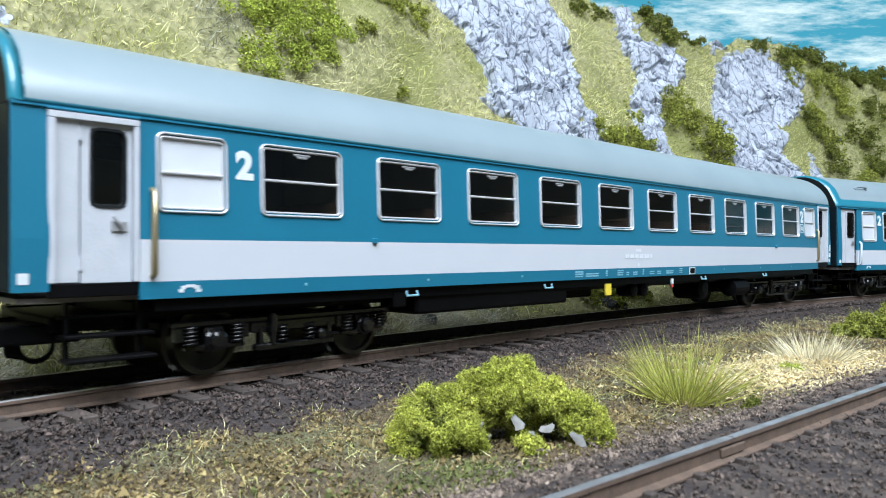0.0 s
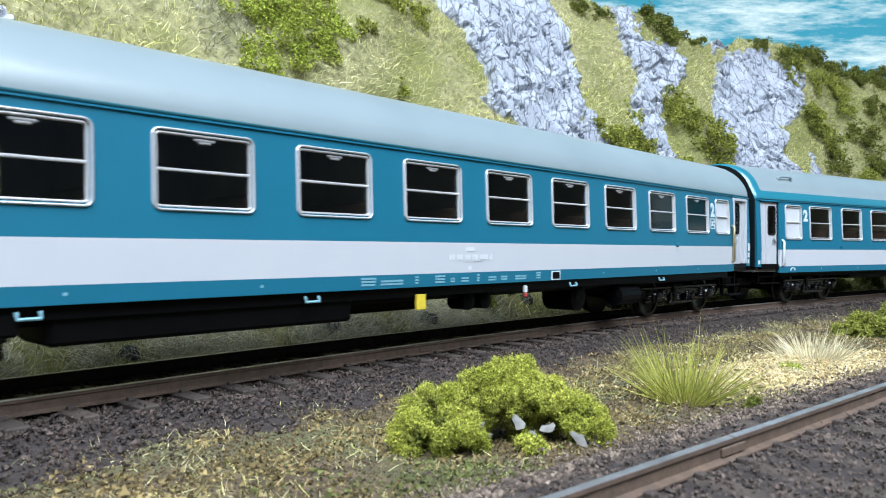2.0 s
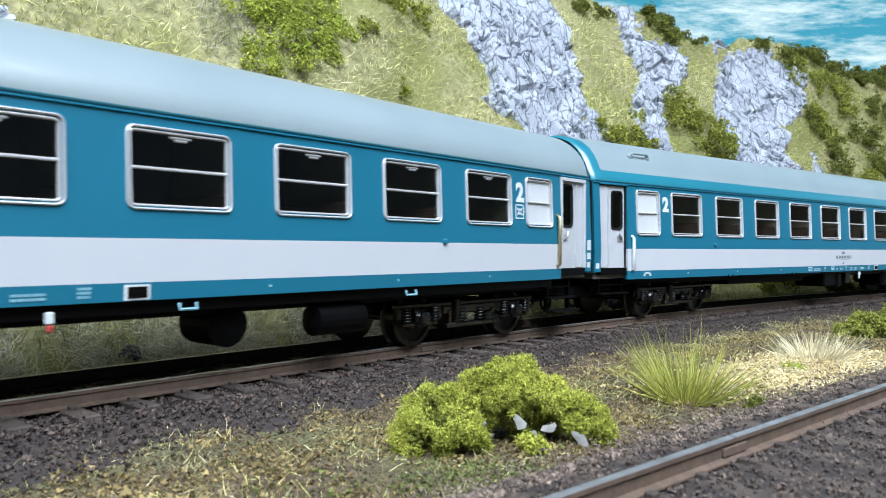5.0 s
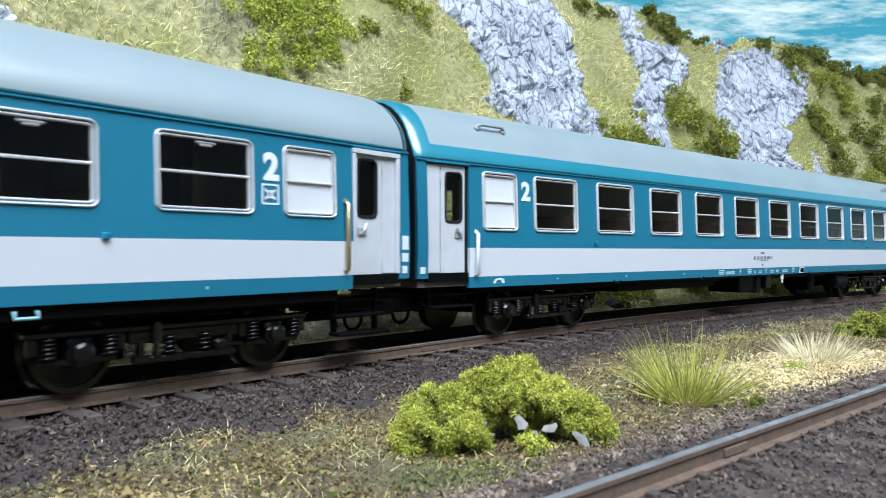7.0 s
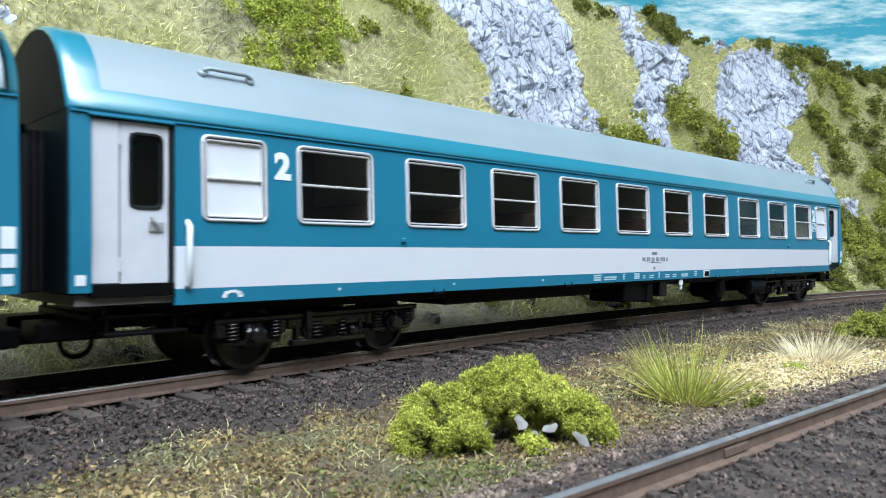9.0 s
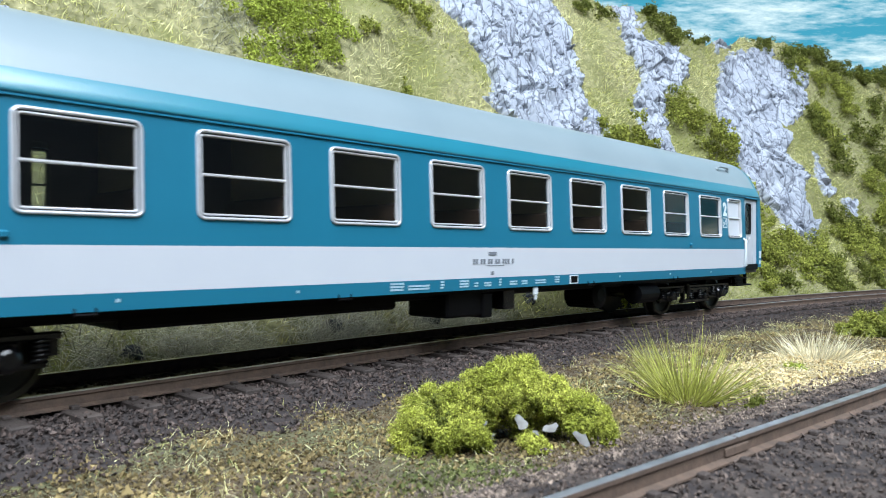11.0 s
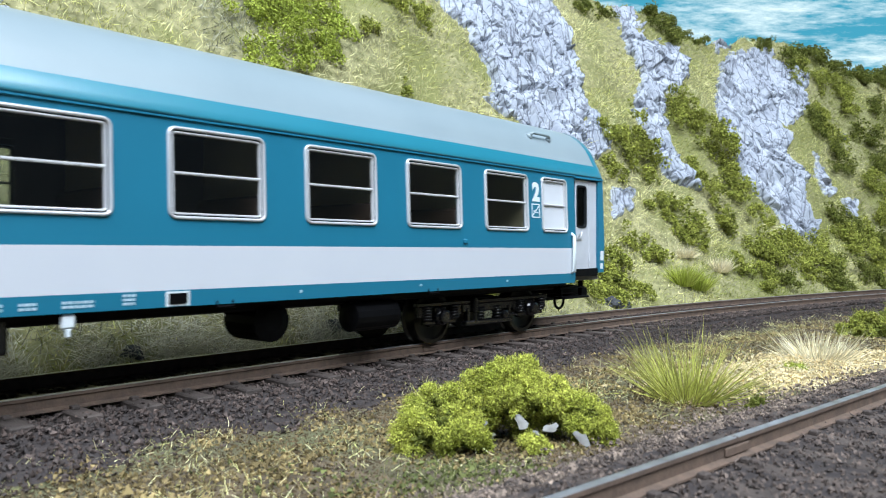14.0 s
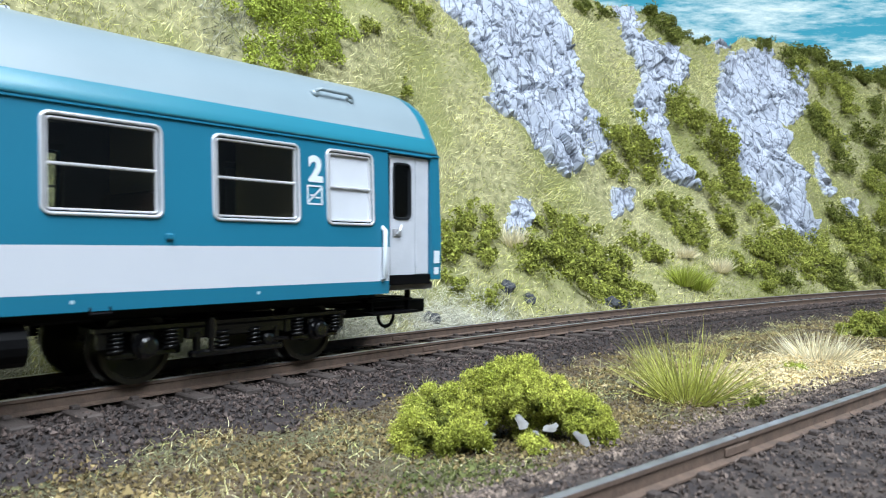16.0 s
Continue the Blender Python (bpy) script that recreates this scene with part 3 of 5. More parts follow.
BUSHES = [(38, 110, 12.8, 0), (26, 95, 7.2, 0), (52, 117, 9.3, 0), (26, 112, 6.7, 0), (38, 96, 6.5, 0), (40, 122, 11.3, 0), (50, 105, 4.7, 0), (92, 136, 6.3, 1), (72, 96, 3.2, 1),
          (80, 135, 6.5, 1), (62, 117, 4.0, 1), (186, 88, 12.7, 1), (174, 91, 6.7, 1), (194, 78, 8.5, 1), (172, 73, 6.0, 1), (242, 108, 12.5, 1), (252, 94, 15.0, 1), (256, 77, 10.6, 1),
          (230, 72, 9.0, 1), (250, 61, 8.1, 1), (230, 52, 7.2, 1), (240, 113, 7.8, 1), (258, 176, 9.8, 2), (262, 164, 7.8, 2), (256, 185, 7.3, 2), (296, 178, 7.0, 2), (286, 176, 4.8, 2),
          (354, 186, 6.8, 2), (372, 176, 10.7, 2), (392, 181, 10.2, 2), (408, 179, 11.2, 2), (424, 175, 8.9, 2), (438, 171, 9.8, 2), (460, 172, 10.9, 2), (476, 169, 12.7, 2), (372, 163, 8.3, 1),
          (386, 156, 8.4, 1), (408, 155, 9.4, 1), (204, 175, 6.6, 2), (218, 176, 6.1, 2), (358, 119, 9.3, 2), (366, 107, 10.0, 1), (364, 95, 9.1, 2), (408, 116, 10.6, 2), (408, 96, 9.7, 2),
          (434, 139, 9.5, 2), (408, 140, 8.5, 1), (386, 78, 9.3, 1), (374, 131, 7.4, 1), (348, 43, 9.2, 1), (380, 58, 9.0, 1), (68, 39, 6.2, 1), (74, 34, 6.3, 1), (60, 33, 5.3, 1),
          (84, 45, 5.4, 1), (76, 47, 4.5, 1), (100, 32, 7.5, 1), (108, 27, 8.5, 1), (120, 23, 9.1, 1), (138, 30, 7.9, 1), (132, 35, 6.5, 1), (114, 45, 5.1, 1), (124, 40, 5.6, 1),
          (132, 19, 6.3, 1), (92, 25, 5.3, 1), (130, 46, 4.4, 1), (196, 48, 9.2, 1), (190, 57, 6.2, 1), (200, 37, 6.1, 1), (170, 35, 6.2, 1), (162, 40, 5.2, 1), (242, 35, 9.4, 1),
          (254, 30, 9.5, 1), (276, 35, 9.3, 1), (294, 32, 10.2, 1), (270, 21, 8.5, 1), (234, 18, 7.4, 1), (264, 53, 5.3, 1), (336, 50, 9.7, 2), (328, 36, 10.1, 1), (334, 24, 9.4, 1),
          (296, 21, 8.3, 2), (56, 21, 3.7, 1), (242, 14, 6.4, 2), (356, 32, 9.2, 2), (222, 22, 5.7, 1), (66, 13, 4.0, 1), (110, 14, 6.0, 1), (122, 12, 5.5, 1), (143, 14, 5.0, 1), (283, 10, 7.0, 2), (318, 12, 8.0, 2)]
for k, (u, v, r, m) in enumerate(BUSHES):
    hill_bush(k, u - (7 if m == 0 else 0), v, r * (1.22 if v < 60 else 1.1), (LIME, OLIVE, DARKGREEN)[m], ("bright lime-green foam bush clinging to the slope", "olive-green foam bush on the dry slope", "dark green foam bush on the ridge")[m])


def hill_grass():
    rng = np.random.default_rng(5)
    n = 250000
    u = rng.uniform(-120, 500, n)
    v = rng.uniform(0, 1, n) * (crest(u) + 3)
    ok = np.ones(n, bool)
    for poly in ROCKS.values():
        ok &= ~(inside(poly, u, v) & (rim(poly, u, v) > 1.0 + rng.uniform(0, 2, n)))
    u, v = u[ok], v[ok]
    m = len(u)
    tone = np.sin(u * 0.045 + 1.1 * np.sin(v * 0.06)) + 0.8 * np.sin(v * 0.07 + u * 0.02) + rng.normal(size=m) * 0.7 - np.clip((u - 200) / 90, 0, 2.4) + 0.75 * np.clip((130 - u) / 60, 0, 1) - 1.2 * np.clip((30 - v) / 18, 0, 1)
    p = hill_at(u, v, np.full(m, -0.3))
    lay = np.stack([np.sin(u * 0.09 + v * 0.05), np.cos(v * 0.08 - u * 0.04), np.zeros(m)], 1) * 0.15
    d = hill_normal(u, v) * 0.75 + np.array([0, 0, 0.25]) + lay + rng.normal(size=p.shape) * 0.75
    d /= np.linalg.norm(d, axis=1)[:, None]
    L = rng.uniform(1.2, 3.8, m) * (0.8 + 0.35 * np.sin(u * 0.11) * np.sin(v * 0.13))
    w = 0.095 * rng.uniform(0.7, 1.5, m)
    grey = (u < 22) & (u > 4) & (v > 92) | ((v < 20) & (u < 75) & (rng.uniform(size=m) < 0.7)) | ((v < 9) & (u < 110) & (rng.uniform(size=m) < 0.3))
    for nm, mask, mt, lab in (("dry_grass", (tone > -0.1) & ~grey, STRAW, "short straw-coloured dry grass on the slope"),
                              ("green_grass", (tone <= -0.1) & (tone > -1.3) & ~grey, GREENSTRAW, "short yellow-green grass on the slope"),
                              ("olive_grass", (tone <= -1.3) & ~grey, OLIVEGRASS, "short olive-green grass on the slope"),
                              ("grey_grass", grey, GREYGRASS, "grey dead grass and lichen at the foot of the slope")):
        stuff(nm, blades(rng, p[mask], d[mask], L[mask] * (1.3 if mt is GREYGRASS else 1), w[mask]), mt, lab, "grass")


def foot_rocks():
    rng = random.Random(4)
    spots = [(-38, 7, 3.2), (8, 8, 3.4), (38, 8, 4), (77, 18, 4.5), (83, 13, 3.6), (120, 8, 5), (127, 7, 4), (342, 79, 6), (388, 116, 6)]
    for u, v, r in spots:
        c = hill_at(np.array([float(u)]), np.array([float(v)]))[0]
        s = Shape()
        vs = []
        for a in ICO_V:
            vs.append(c + a * r * np.array([0.8, 0.6, 0.6]) * rng.uniform(0.7, 1.2))
        s.add(vs, [tuple(t) for t in ICO_F])
        bm = bmesh.new()
        me = s.mesh("boulder", DARKROCK)
        bm.from_mesh(me)
        bmesh.ops.subdivide_edges(bm, edges=bm.edges, cuts=4, use_grid_fill=True)
        for q in bm.verts:
            q.co += q.normal * 0.001 * (0.9 * noise.noise(q.co * 700) + 0.5 * noise.noise(q.co * 2000))
        bm.to_mesh(me)
        bm.free()
        tagged(new("boulder", me), "dark grey craggy boulder half buried in the slope", "boulder", "boulders on the slope")


foot_rocks()


def foot_tangle():
    """Long bleached strands tangled along the foot of the slope."""
    rng = np.random.default_rng(15)
    n = 17000
    u, v = rng.uniform(-85, 72, n), np.abs(rng.normal(0, 9, n))
    ok = np.sin(u * 0.17) + np.sin(u * 0.41 + 1) + rng.normal(size=n) * 0.5 > -0.5
    u, v = u[ok], v[ok]
    p = hill_at(u, v, rng.uniform(0, 1.6, len(u)))
    d = rng.normal(size=p.shape) * np.array([1, 0.8, 0.7]) + np.array([0.2, -0.5, 0.3])
    d /= np.linalg.norm(d, axis=1)[:, None]
    stuff("dead_strands", blades(rng, p, d, rng.uniform(1.5, 6.0, len(u)), np.full(len(u), 0.05), 0.3), BLEACHED, "tangle of bleached dead strands at the foot of the slope", "grass")


foot_tangle()
hill_grass()


def tuft(name, x, y, n, spread, length, lean, material, label, width=0.16, seed=1, z=None, group=""):
    rng = np.random.default_rng(seed)
    a, r = rng.uniform(0, 2 * math.pi, n), spread * np.sqrt(rng.uniform(0, 1, n))
    px, py = x + r * np.cos(a), y + r * np.sin(a)
    pz = ground_z(px, py) - 0.2 if z is None else np.full(n, z)
    tilt = lean * (r / spread) * rng.uniform(0.4, 1.15, n) + np.abs(rng.normal(0, 0.12, n))
    b = a + rng.normal(0, 0.35, n)
    d = np.stack([np.cos(b) * np.sin(tilt), np.sin(b) * np.sin(tilt), np.cos(tilt)], 1)
    L = length * rng.uniform(0.55, 1.08, n)
    base = np.array([x, y, float(pz.mean())])
    root = tagged(new(name), label, "grass tuft", group)
    root.location = base * 0.001
    wide = rng.uniform(0.7, 1.3, n) * width
    for k in range(8):
        m = np.floor(a / (2 * math.pi) * 8).astype(int) == k
        if m.any():
            v, f = blades(rng, np.c_[px, py, pz][m], d[m], L[m], wide[m], 0.09)
            part("tussock", fast_mesh("tussock", v - base, f, material), None, root)
    return root


tuft("grass_tuft", 36.5, 109, 520, 4.2, 12.0, 1.15, TUFTGREEN, "tall spiky yellow-green grass tuft beside the ballast", 0.062, 11)
tuft("straw_tuft", 76, 148, 420, 5.0, 8.5, 1.2, PALESTRAW, "pale bleached straw tuft on the yellow scatter", 0.085, 12)
for k, (u, v, m, L) in enumerate(((94, 36, PALESTRAW, 9), (170, 14, FRESH, 11), (178, 12, FRESH, 9), (205, 22, PALESTRAW, 8), (188, 30, PALESTRAW, 6))):
    p = hill_at(np.array([float(u)]), np.array([float(v)]))[0]
    tuft("grass_tuft", p[0], p[1], 420, 3.4, L, 0.9, m, "fresh green grass tuft at the foot of the slope" if m is FRESH else "bleached straw tuft on the slope", 0.11, 20 + k, p[2] - 0.5, "tufts on the slope")


def moss_bush(lumps, material, label, size, per, seed, hollow=None, knob=(0.45, 1.3)):
    """A heap of small foam knobs on larger lumps, gap shade coloured into the core."""
    rng = np.random.default_rng(seed)
    base = np.array([lumps[0][0], lumps[0][1], float(ground_z(np.array([lumps[0][0]]), np.array([lumps[0][1]]))[0])])
    root = tagged(new("bush"), label, "bush", "moss bushes on the verge")
    root.location = base * 0.001

    def trim(c):
        keep = c[:, 2] > ground_z(c[:, 0], c[:, 1]) + 0.02
        if hollow:
            x0, x1, y1, z1 = hollow
            keep &= ~((c[:, 0] > x0) & (c[:, 0] < x1) & (c[:, 1] < y1) & (c[:, 2] < z1 + 0.9 * np.sin(c[:, 0] * 1.1) + 0.5 * np.sin(c[:, 0] * 2.9)))
        return keep

    groups = []
    for x, y, z, r in lumps:
        knobs = []
        for _ in range(int(2.8 * (r / knob[1]) ** 2) + 5):
            d = rng.normal(size=3)
            d /= np.linalg.norm(d)
            p = np.array([x, y, z]) + d * r * rng.uniform(0.66, 1.0)
            if not any((p[0] - a) ** 2 + (p[1] - b) ** 2 + (p[2] - c) ** 2 < (0.6 * q) ** 2 for a, b, c, q in lumps):
                knobs.append((*p, rng.uniform(*knob)))
        groups.append(knobs)
    leafy(root, base, [g for g in groups if g], rng, material, size, per, 0.55, size * 6.5, size * 0.17, "tet", trim)
    # dark green core crumbs put the shade of the gaps into the colour
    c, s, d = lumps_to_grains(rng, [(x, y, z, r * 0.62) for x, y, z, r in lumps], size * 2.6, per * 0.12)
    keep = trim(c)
    part("inner_foliage", fast_mesh("inner_foliage", grains(rng, c[keep], s[keep])[0] - base, grains(rng, c[keep], s[keep])[1], DARKGREEN), None, root, "inner moss coloured dark for the shade in the gaps")
    return root


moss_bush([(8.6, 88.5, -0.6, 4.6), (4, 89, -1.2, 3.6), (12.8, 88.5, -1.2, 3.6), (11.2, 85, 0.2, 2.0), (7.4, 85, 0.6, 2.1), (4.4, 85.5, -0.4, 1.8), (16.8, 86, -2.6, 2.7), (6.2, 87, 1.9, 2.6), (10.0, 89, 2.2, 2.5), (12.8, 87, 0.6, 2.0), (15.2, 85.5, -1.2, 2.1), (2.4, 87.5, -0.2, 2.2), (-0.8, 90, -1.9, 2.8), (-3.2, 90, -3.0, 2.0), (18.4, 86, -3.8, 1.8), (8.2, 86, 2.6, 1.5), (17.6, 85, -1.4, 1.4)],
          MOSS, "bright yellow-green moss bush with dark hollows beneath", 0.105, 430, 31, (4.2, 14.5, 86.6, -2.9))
moss_bush([(-2.4, 82, -2.9, 2.4), (0.6, 81.5, -2.3, 2.8), (3.0, 82, -3.1, 2.2), (-4.2, 82.5, -3.8, 1.6)], MOSS, "low cushion of bright green moss on bare soil", 0.105, 430, 32)
moss_bush([(9.6, 80.5, -4.0, 1.3), (11, 80.6, -4.3, 0.9)], MOSS, "tiny cushion of green moss on bare soil", 0.14, 300, 33, None, (0.3, 0.6))
moss_bush([(113, 193, -3.0, 4), (120, 195, -1.6, 5), (127, 195, -2.0, 5), (108, 193, -4, 3), (134, 198, -2, 5)], OLIVE, "olive-green foam bush beside the straw scatter", 0.30, 85, 34, None, (0.9, 2.0))
moss_bush([(64, 133, -4.2, 1.3), (65.5, 133.5, -4.4, 1)], LIME, "tiny green sprig in the straw scatter", 0.22, 180, 35, None, (0.4, 0.7))
moss_bush([(43.5, 101.5, -4.2, 1.0), (44, 102, -3.6, 0.7)], DARKGREEN, "tiny dark green sprig beside the grass tuft", 0.2, 220, 36, None, (0.3, 0.6))
tuft("grass_tuft", -0.6, 89, 150, 4.4, 2.6, 2.3, TUFTGREEN, "limp green grass strands over the moss", 0.035, 41, -0.6, "tufts on the verge")


def chips():
    rng = random.Random(8)
    for x, y, z, r in ((9.0, 83.2, -1.9, 1.45), (4.2, 83.6, -2.4, 1.1), (12.2, 83.2, -2.6, 1.1), (15.6, 82.6, -3.5, 1.3), (5.6, 83.4, -3.5, 0.7), (10.6, 83.6, -3.2, 0.6)):
        s = Shape()
        n = 11
        top = [(r * rng.uniform(0.45, 1.2) * math.cos(2 * math.pi * i / n), 0.12, 0.6 * r * rng.uniform(0.4, 1.2) * math.sin(2 * math.pi * i / n)) for i in range(n)]
        s.add(top + [(a, -b, c) for a, b, c in top], [tuple(range(n)), tuple(range(2 * n - 1, n - 1, -1))] + [(i, (i + 1) % n, n + (i + 1) % n, n + i) for i in range(n)])
        o = tagged(part("dead_leaf", s, CHIP, at=(x, y, z)), "pale whitish dead leaf caught under the moss", "leaf", "dead leaves under the moss")
        o.rotation_euler = (rng.uniform(-1.0, -0.3), rng.uniform(-0.6, 0.6), rng.uniform(-0.7, 0.7))


chips()


def verge():
    rng = np.random.default_rng(9)
    n = 75000
    s, q = -90 + 280 * rng.uniform(0, 1, n) ** 1.5, rng.uniform(17, 66, n)
    keep = rng.uniform(size=n) < np.clip((q - 17) / 9, 0.05, 1)
    s, q = s[keep], q[keep]
    x, y = on_track(s, q)
    ok = (np.abs(side_q(x, y)) > 15) & (y > 25)
    x, y = x[ok], y[ok]
    z = ground_z(x, y)
    c = np.c_[x, y, z + 0.03]
    tone = np.sin(x * 0.31 + 0.6) * np.sin(y * 0.27) + 0.7 * np.sin(x * 0.9 + 2.0 * np.sin(y * 0.5)) * np.sin(y * 0.8) + rng.normal(size=len(x)) * 0.5 - np.clip((34 - track_q(x, y)) / 8, 0, 1.4) + 0.25
    moss = np.exp(-((x - 1) / 13) ** 2 - ((y - 72) / 8) ** 2) * 1.3 + rng.normal(size=len(x)) * 0.3 > 0.75
    c[:, 2] += np.abs(rng.normal(0, 0.22, len(c))) * (tone > 0.3)
    sz = rng.uniform(0.05, 0.19, len(c)) * (1 + 0.5 * (tone > 0.4))
    for mask, mt, lab in (((tone <= 0.35) & ~moss, TURF, "brown turf crumbs scattered on the verge"), ((tone > 0.35) & ~moss, OCHRE, "ochre yellow turf crumbs scattered on the verge"), (moss, MOSSCRUMB, "mossy green turf crumbs scattered on the verge")):
        stuff("turf_scatter", grains(rng, c[mask], sz[mask], 0.5, "tet"), mt, lab, "scatter")
    # bare tan grit beside the side track
    n = 14000
    s, q = rng.uniform(-40, 150, n), -15 - np.abs(rng.normal(0, 4.2, n))
    x, y = side_track(s, q)
    ok = track_q(x, y) > 24
    x, y = x[ok], y[ok]
    z = np.maximum(ground_z(x, y), np.interp(-side_q(x, y), [17, 21], [-2.25, -3.9])) + 0.04
    stuff("grit", grains(rng, np.c_[x, y, z], rng.uniform(0.07, 0.26, len(x)), 0.4, "tet"), GRIT, "tan grit spilled beside the side track", "scatter")
    # strands of dry and green grass
    n = 30000
    s, q = rng.uniform(-80, 230, n), rng.uniform(21, 62, n)
    x, y = on_track(s, q)
    patch = np.sin(x * 0.23) * np.sin(y * 0.19 + 1) + rng.normal(size=n) * 0.45
    ok = (np.abs(side_q(x, y)) > 14) & (y > 25) & (patch > 0.1)
    x, y, patch = x[ok], y[ok], patch[ok]
    d = np.stack([rng.normal(0, 0.9, len(x)), rng.normal(0, 0.9, len(x)), np.abs(rng.normal(0.6, 0.4, len(x)))], 1)
    d /= np.linalg.norm(d, axis=1)[:, None]
    v = np.c_[x, y, ground_z(x, y)]
    L = rng.uniform(0.4, 1.7, len(x)) ** 1.2
    a = patch > 0.45
    stuff("verge_grass", blades(rng, v[a], d[a], L[a], np.full(a.sum(), 0.032)), GREENSTRAW, "sparse short green grass on the verge", "grass")
    stuff("verge_straw", blades(rng, v[~a], d[~a], L[~a], np.full((~a).sum(), 0.032)), STRAW, "sparse dry straw strands on the verge", "grass")
    # the yellow straw scatter
    n = 20000
    t, w = rng.normal(0, 0.42, n), rng.normal(0, 0.42, n)
    x = 70 + t * 34 * math.sin(0.95) + w * 13 * math.cos(0.95)
    y = 138 + t * 34 * math.cos(0.95) - w * 13 * math.sin(0.95)
    ok = (np.abs(side_q(x, y)) > 13) & (track_q(x, y) > 22)
    x, y = x[ok], y[ok]
    c = np.c_[x, y, ground_z(x, y) + np.abs(rng.normal(0, 0.5, len(x)))]
    stuff("straw_scatter", grains(rng, c, rng.uniform(0.10, 0.32, len(c)), 0.4, "tet", 0.6), CRUMB, "yellow straw-coloured foam scatter heaped on the verge", "scatter")
    k = rng.uniform(size=len(c)) < 0.3
    d = rng.normal(size=(k.sum(), 3)) * np.array([1, 1, 0.4])
    d /= np.linalg.norm(d, axis=1)[:, None]
    stuff("straw_fibres", blades(rng, c[k] + np.array([0, 0, 0.2]), d, rng.uniform(0.6, 2.0, k.sum()), np.full(k.sum(), 0.05)), PALESTRAW, "pale straw fibres lying on the yellow scatter", "scatter")


verge()


def ballast():
    rng = np.random.default_rng(10)
    n = 74000
    s, q = -110 + 440 * rng.uniform(0, 1, n) ** 1.35, rng.uniform(-19, 30, n)
    keep = rng.uniform(size=n) < np.clip((32 - q) / 12, 0.1, 1) * np.where(q < -9, 0.5, 1)
    s, q = s[keep], q[keep]
    on = np.abs((s + 170 - 3 + 3.8) % 7.6 - 3.8) < 1.55
    on &= s < 70 + 30 * np.sin(q * 0.4)
    keep = ~(on & (np.abs(q) < 15.2)) | (rng.uniform(size=len(s)) < 0.1)
    s, q, on = s[keep], q[keep], on[keep]
    x, y = on_track(s, q)
    z = np.interp(q, [-27, -20, -17, -15, 15, 17, 21, 27], [-5.2, -4.2, -2.6, -2.75, -2.75, -2.6, -3.5, -5.1]) + rng.uniform(-0.15, 0.28, len(q)) + 0.65 * (on & (np.abs(q) < 15.2)) + 0.75 * np.clip((s - 50) / 60, 0, 1) * (np.abs(q) < 18)
    stuff("ballast_stones", grains(rng, np.c_[x, y, z], 0.11 + 0.27 * rng.uniform(0, 1, len(q)) ** 1.6, 0.45), STONE, "dark brown crushed stone ballast of the main track", "ballast")
    n = 24000
    s, q = -40 + 190 * rng.uniform(0, 1, n) ** 1.3, rng.uniform(-20, 21, n)
    x, y = side_track(s, q)
    z = np.where(np.abs(q) < 15, -2.1 + 0.1 * np.sin(s * 0.9), np.interp(np.abs(q), [15, 17, 21], [-2.15, -2.2, -3.85])) + rng.uniform(-0.2, 0.2, n)
    stuff("ballast_stones", grains(rng, np.c_[x, y, z], rng.uniform(0.09, 0.29, n), 0.45), STONE2, "brown crushed stone ballast of the side track", "ballast")


ballast()

# ---- the coaches ----
PITCH, HALF, PIVOT, AXLE = 21.719, 136.9, 97.2, 14.2


def wall_q(z):
    return float(np.interp(z, [10, 19, 35.2], [16.15, 16.42, 15.85]))


LEAN = math.atan2(0.57, 16.2)


def body_shape(d):
    """Both side walls with their openings; d: the coach's heights."""
    holes = [((i - 4.5) * PITCH, 7.35, d["wb"], d["wt"]) for i in range(10)] + [(e * 115.2, 5.05, d["wb"], d["wt"]) for e in (-1, 1)]
    us = {-HALF, HALF, -134.4, 134.4, -123.8, 123.8}
    for c, w, *_ in holes:
        us |= {c - w + 0.45, c + w - 0.45}
    us = sorted(us)
    zs = sorted({d["skirt"], d["corner"], d["band0"], d["door0"], d["band1"], d["wb"] + 0.45, d["wt"] - 0.45, d["door1"], 35.2})

    def kind(u, z):
        a = abs(u)
        if a > 134.4:
            return 0 if z > d["corner"] else None
        if a > 123.8:
            return 0 if z > d["door1"] else None
        if any(abs(u - c) < w - 0.45 and b + 0.45 < z < t - 0.45 for c, w, b, t in holes):
            return None
        return 1 if d["band0"] < z < d["band1"] else 0

    s = Shape()
    for sg in (-1, 1):
        cells = {}
        for i in range(len(us) - 1):
            for j in range(len(zs) - 1):
                k = kind((us[i] + us[i + 1]) / 2, (zs[j] + zs[j + 1]) / 2)
                if k is not None:
                    cells[i, j] = k
        pt = lambda i, j, deep: (us[i], sg * (wall_q(zs[j]) - deep), zs[j])
        for (i, j), k in cells.items():
            for deep in (0, 0.9):
                s.add([pt(i, j, deep), pt(i + 1, j, deep), pt(i + 1, j + 1, deep), pt(i, j + 1, deep)], [(0, 1, 2, 3)], k if deep == 0 else 2)
            for di, dj, a, b in ((-1, 0, (0, 0), (0, 1)), (1, 0, (1, 0), (1, 1)), (0, -1, (0, 0), (1, 0)), (0, 1, (0, 1), (1, 1))):
                if (i + di, j + dj) not in cells:
                    p, q = (i + a[0], j + a[1]), (i + b[0], j + b[1])
                    s.add([pt(*p, 0), pt(*q, 0), pt(*q, 0.9), pt(*p, 0.9)], [(0, 1, 2, 3)], k)
    return s


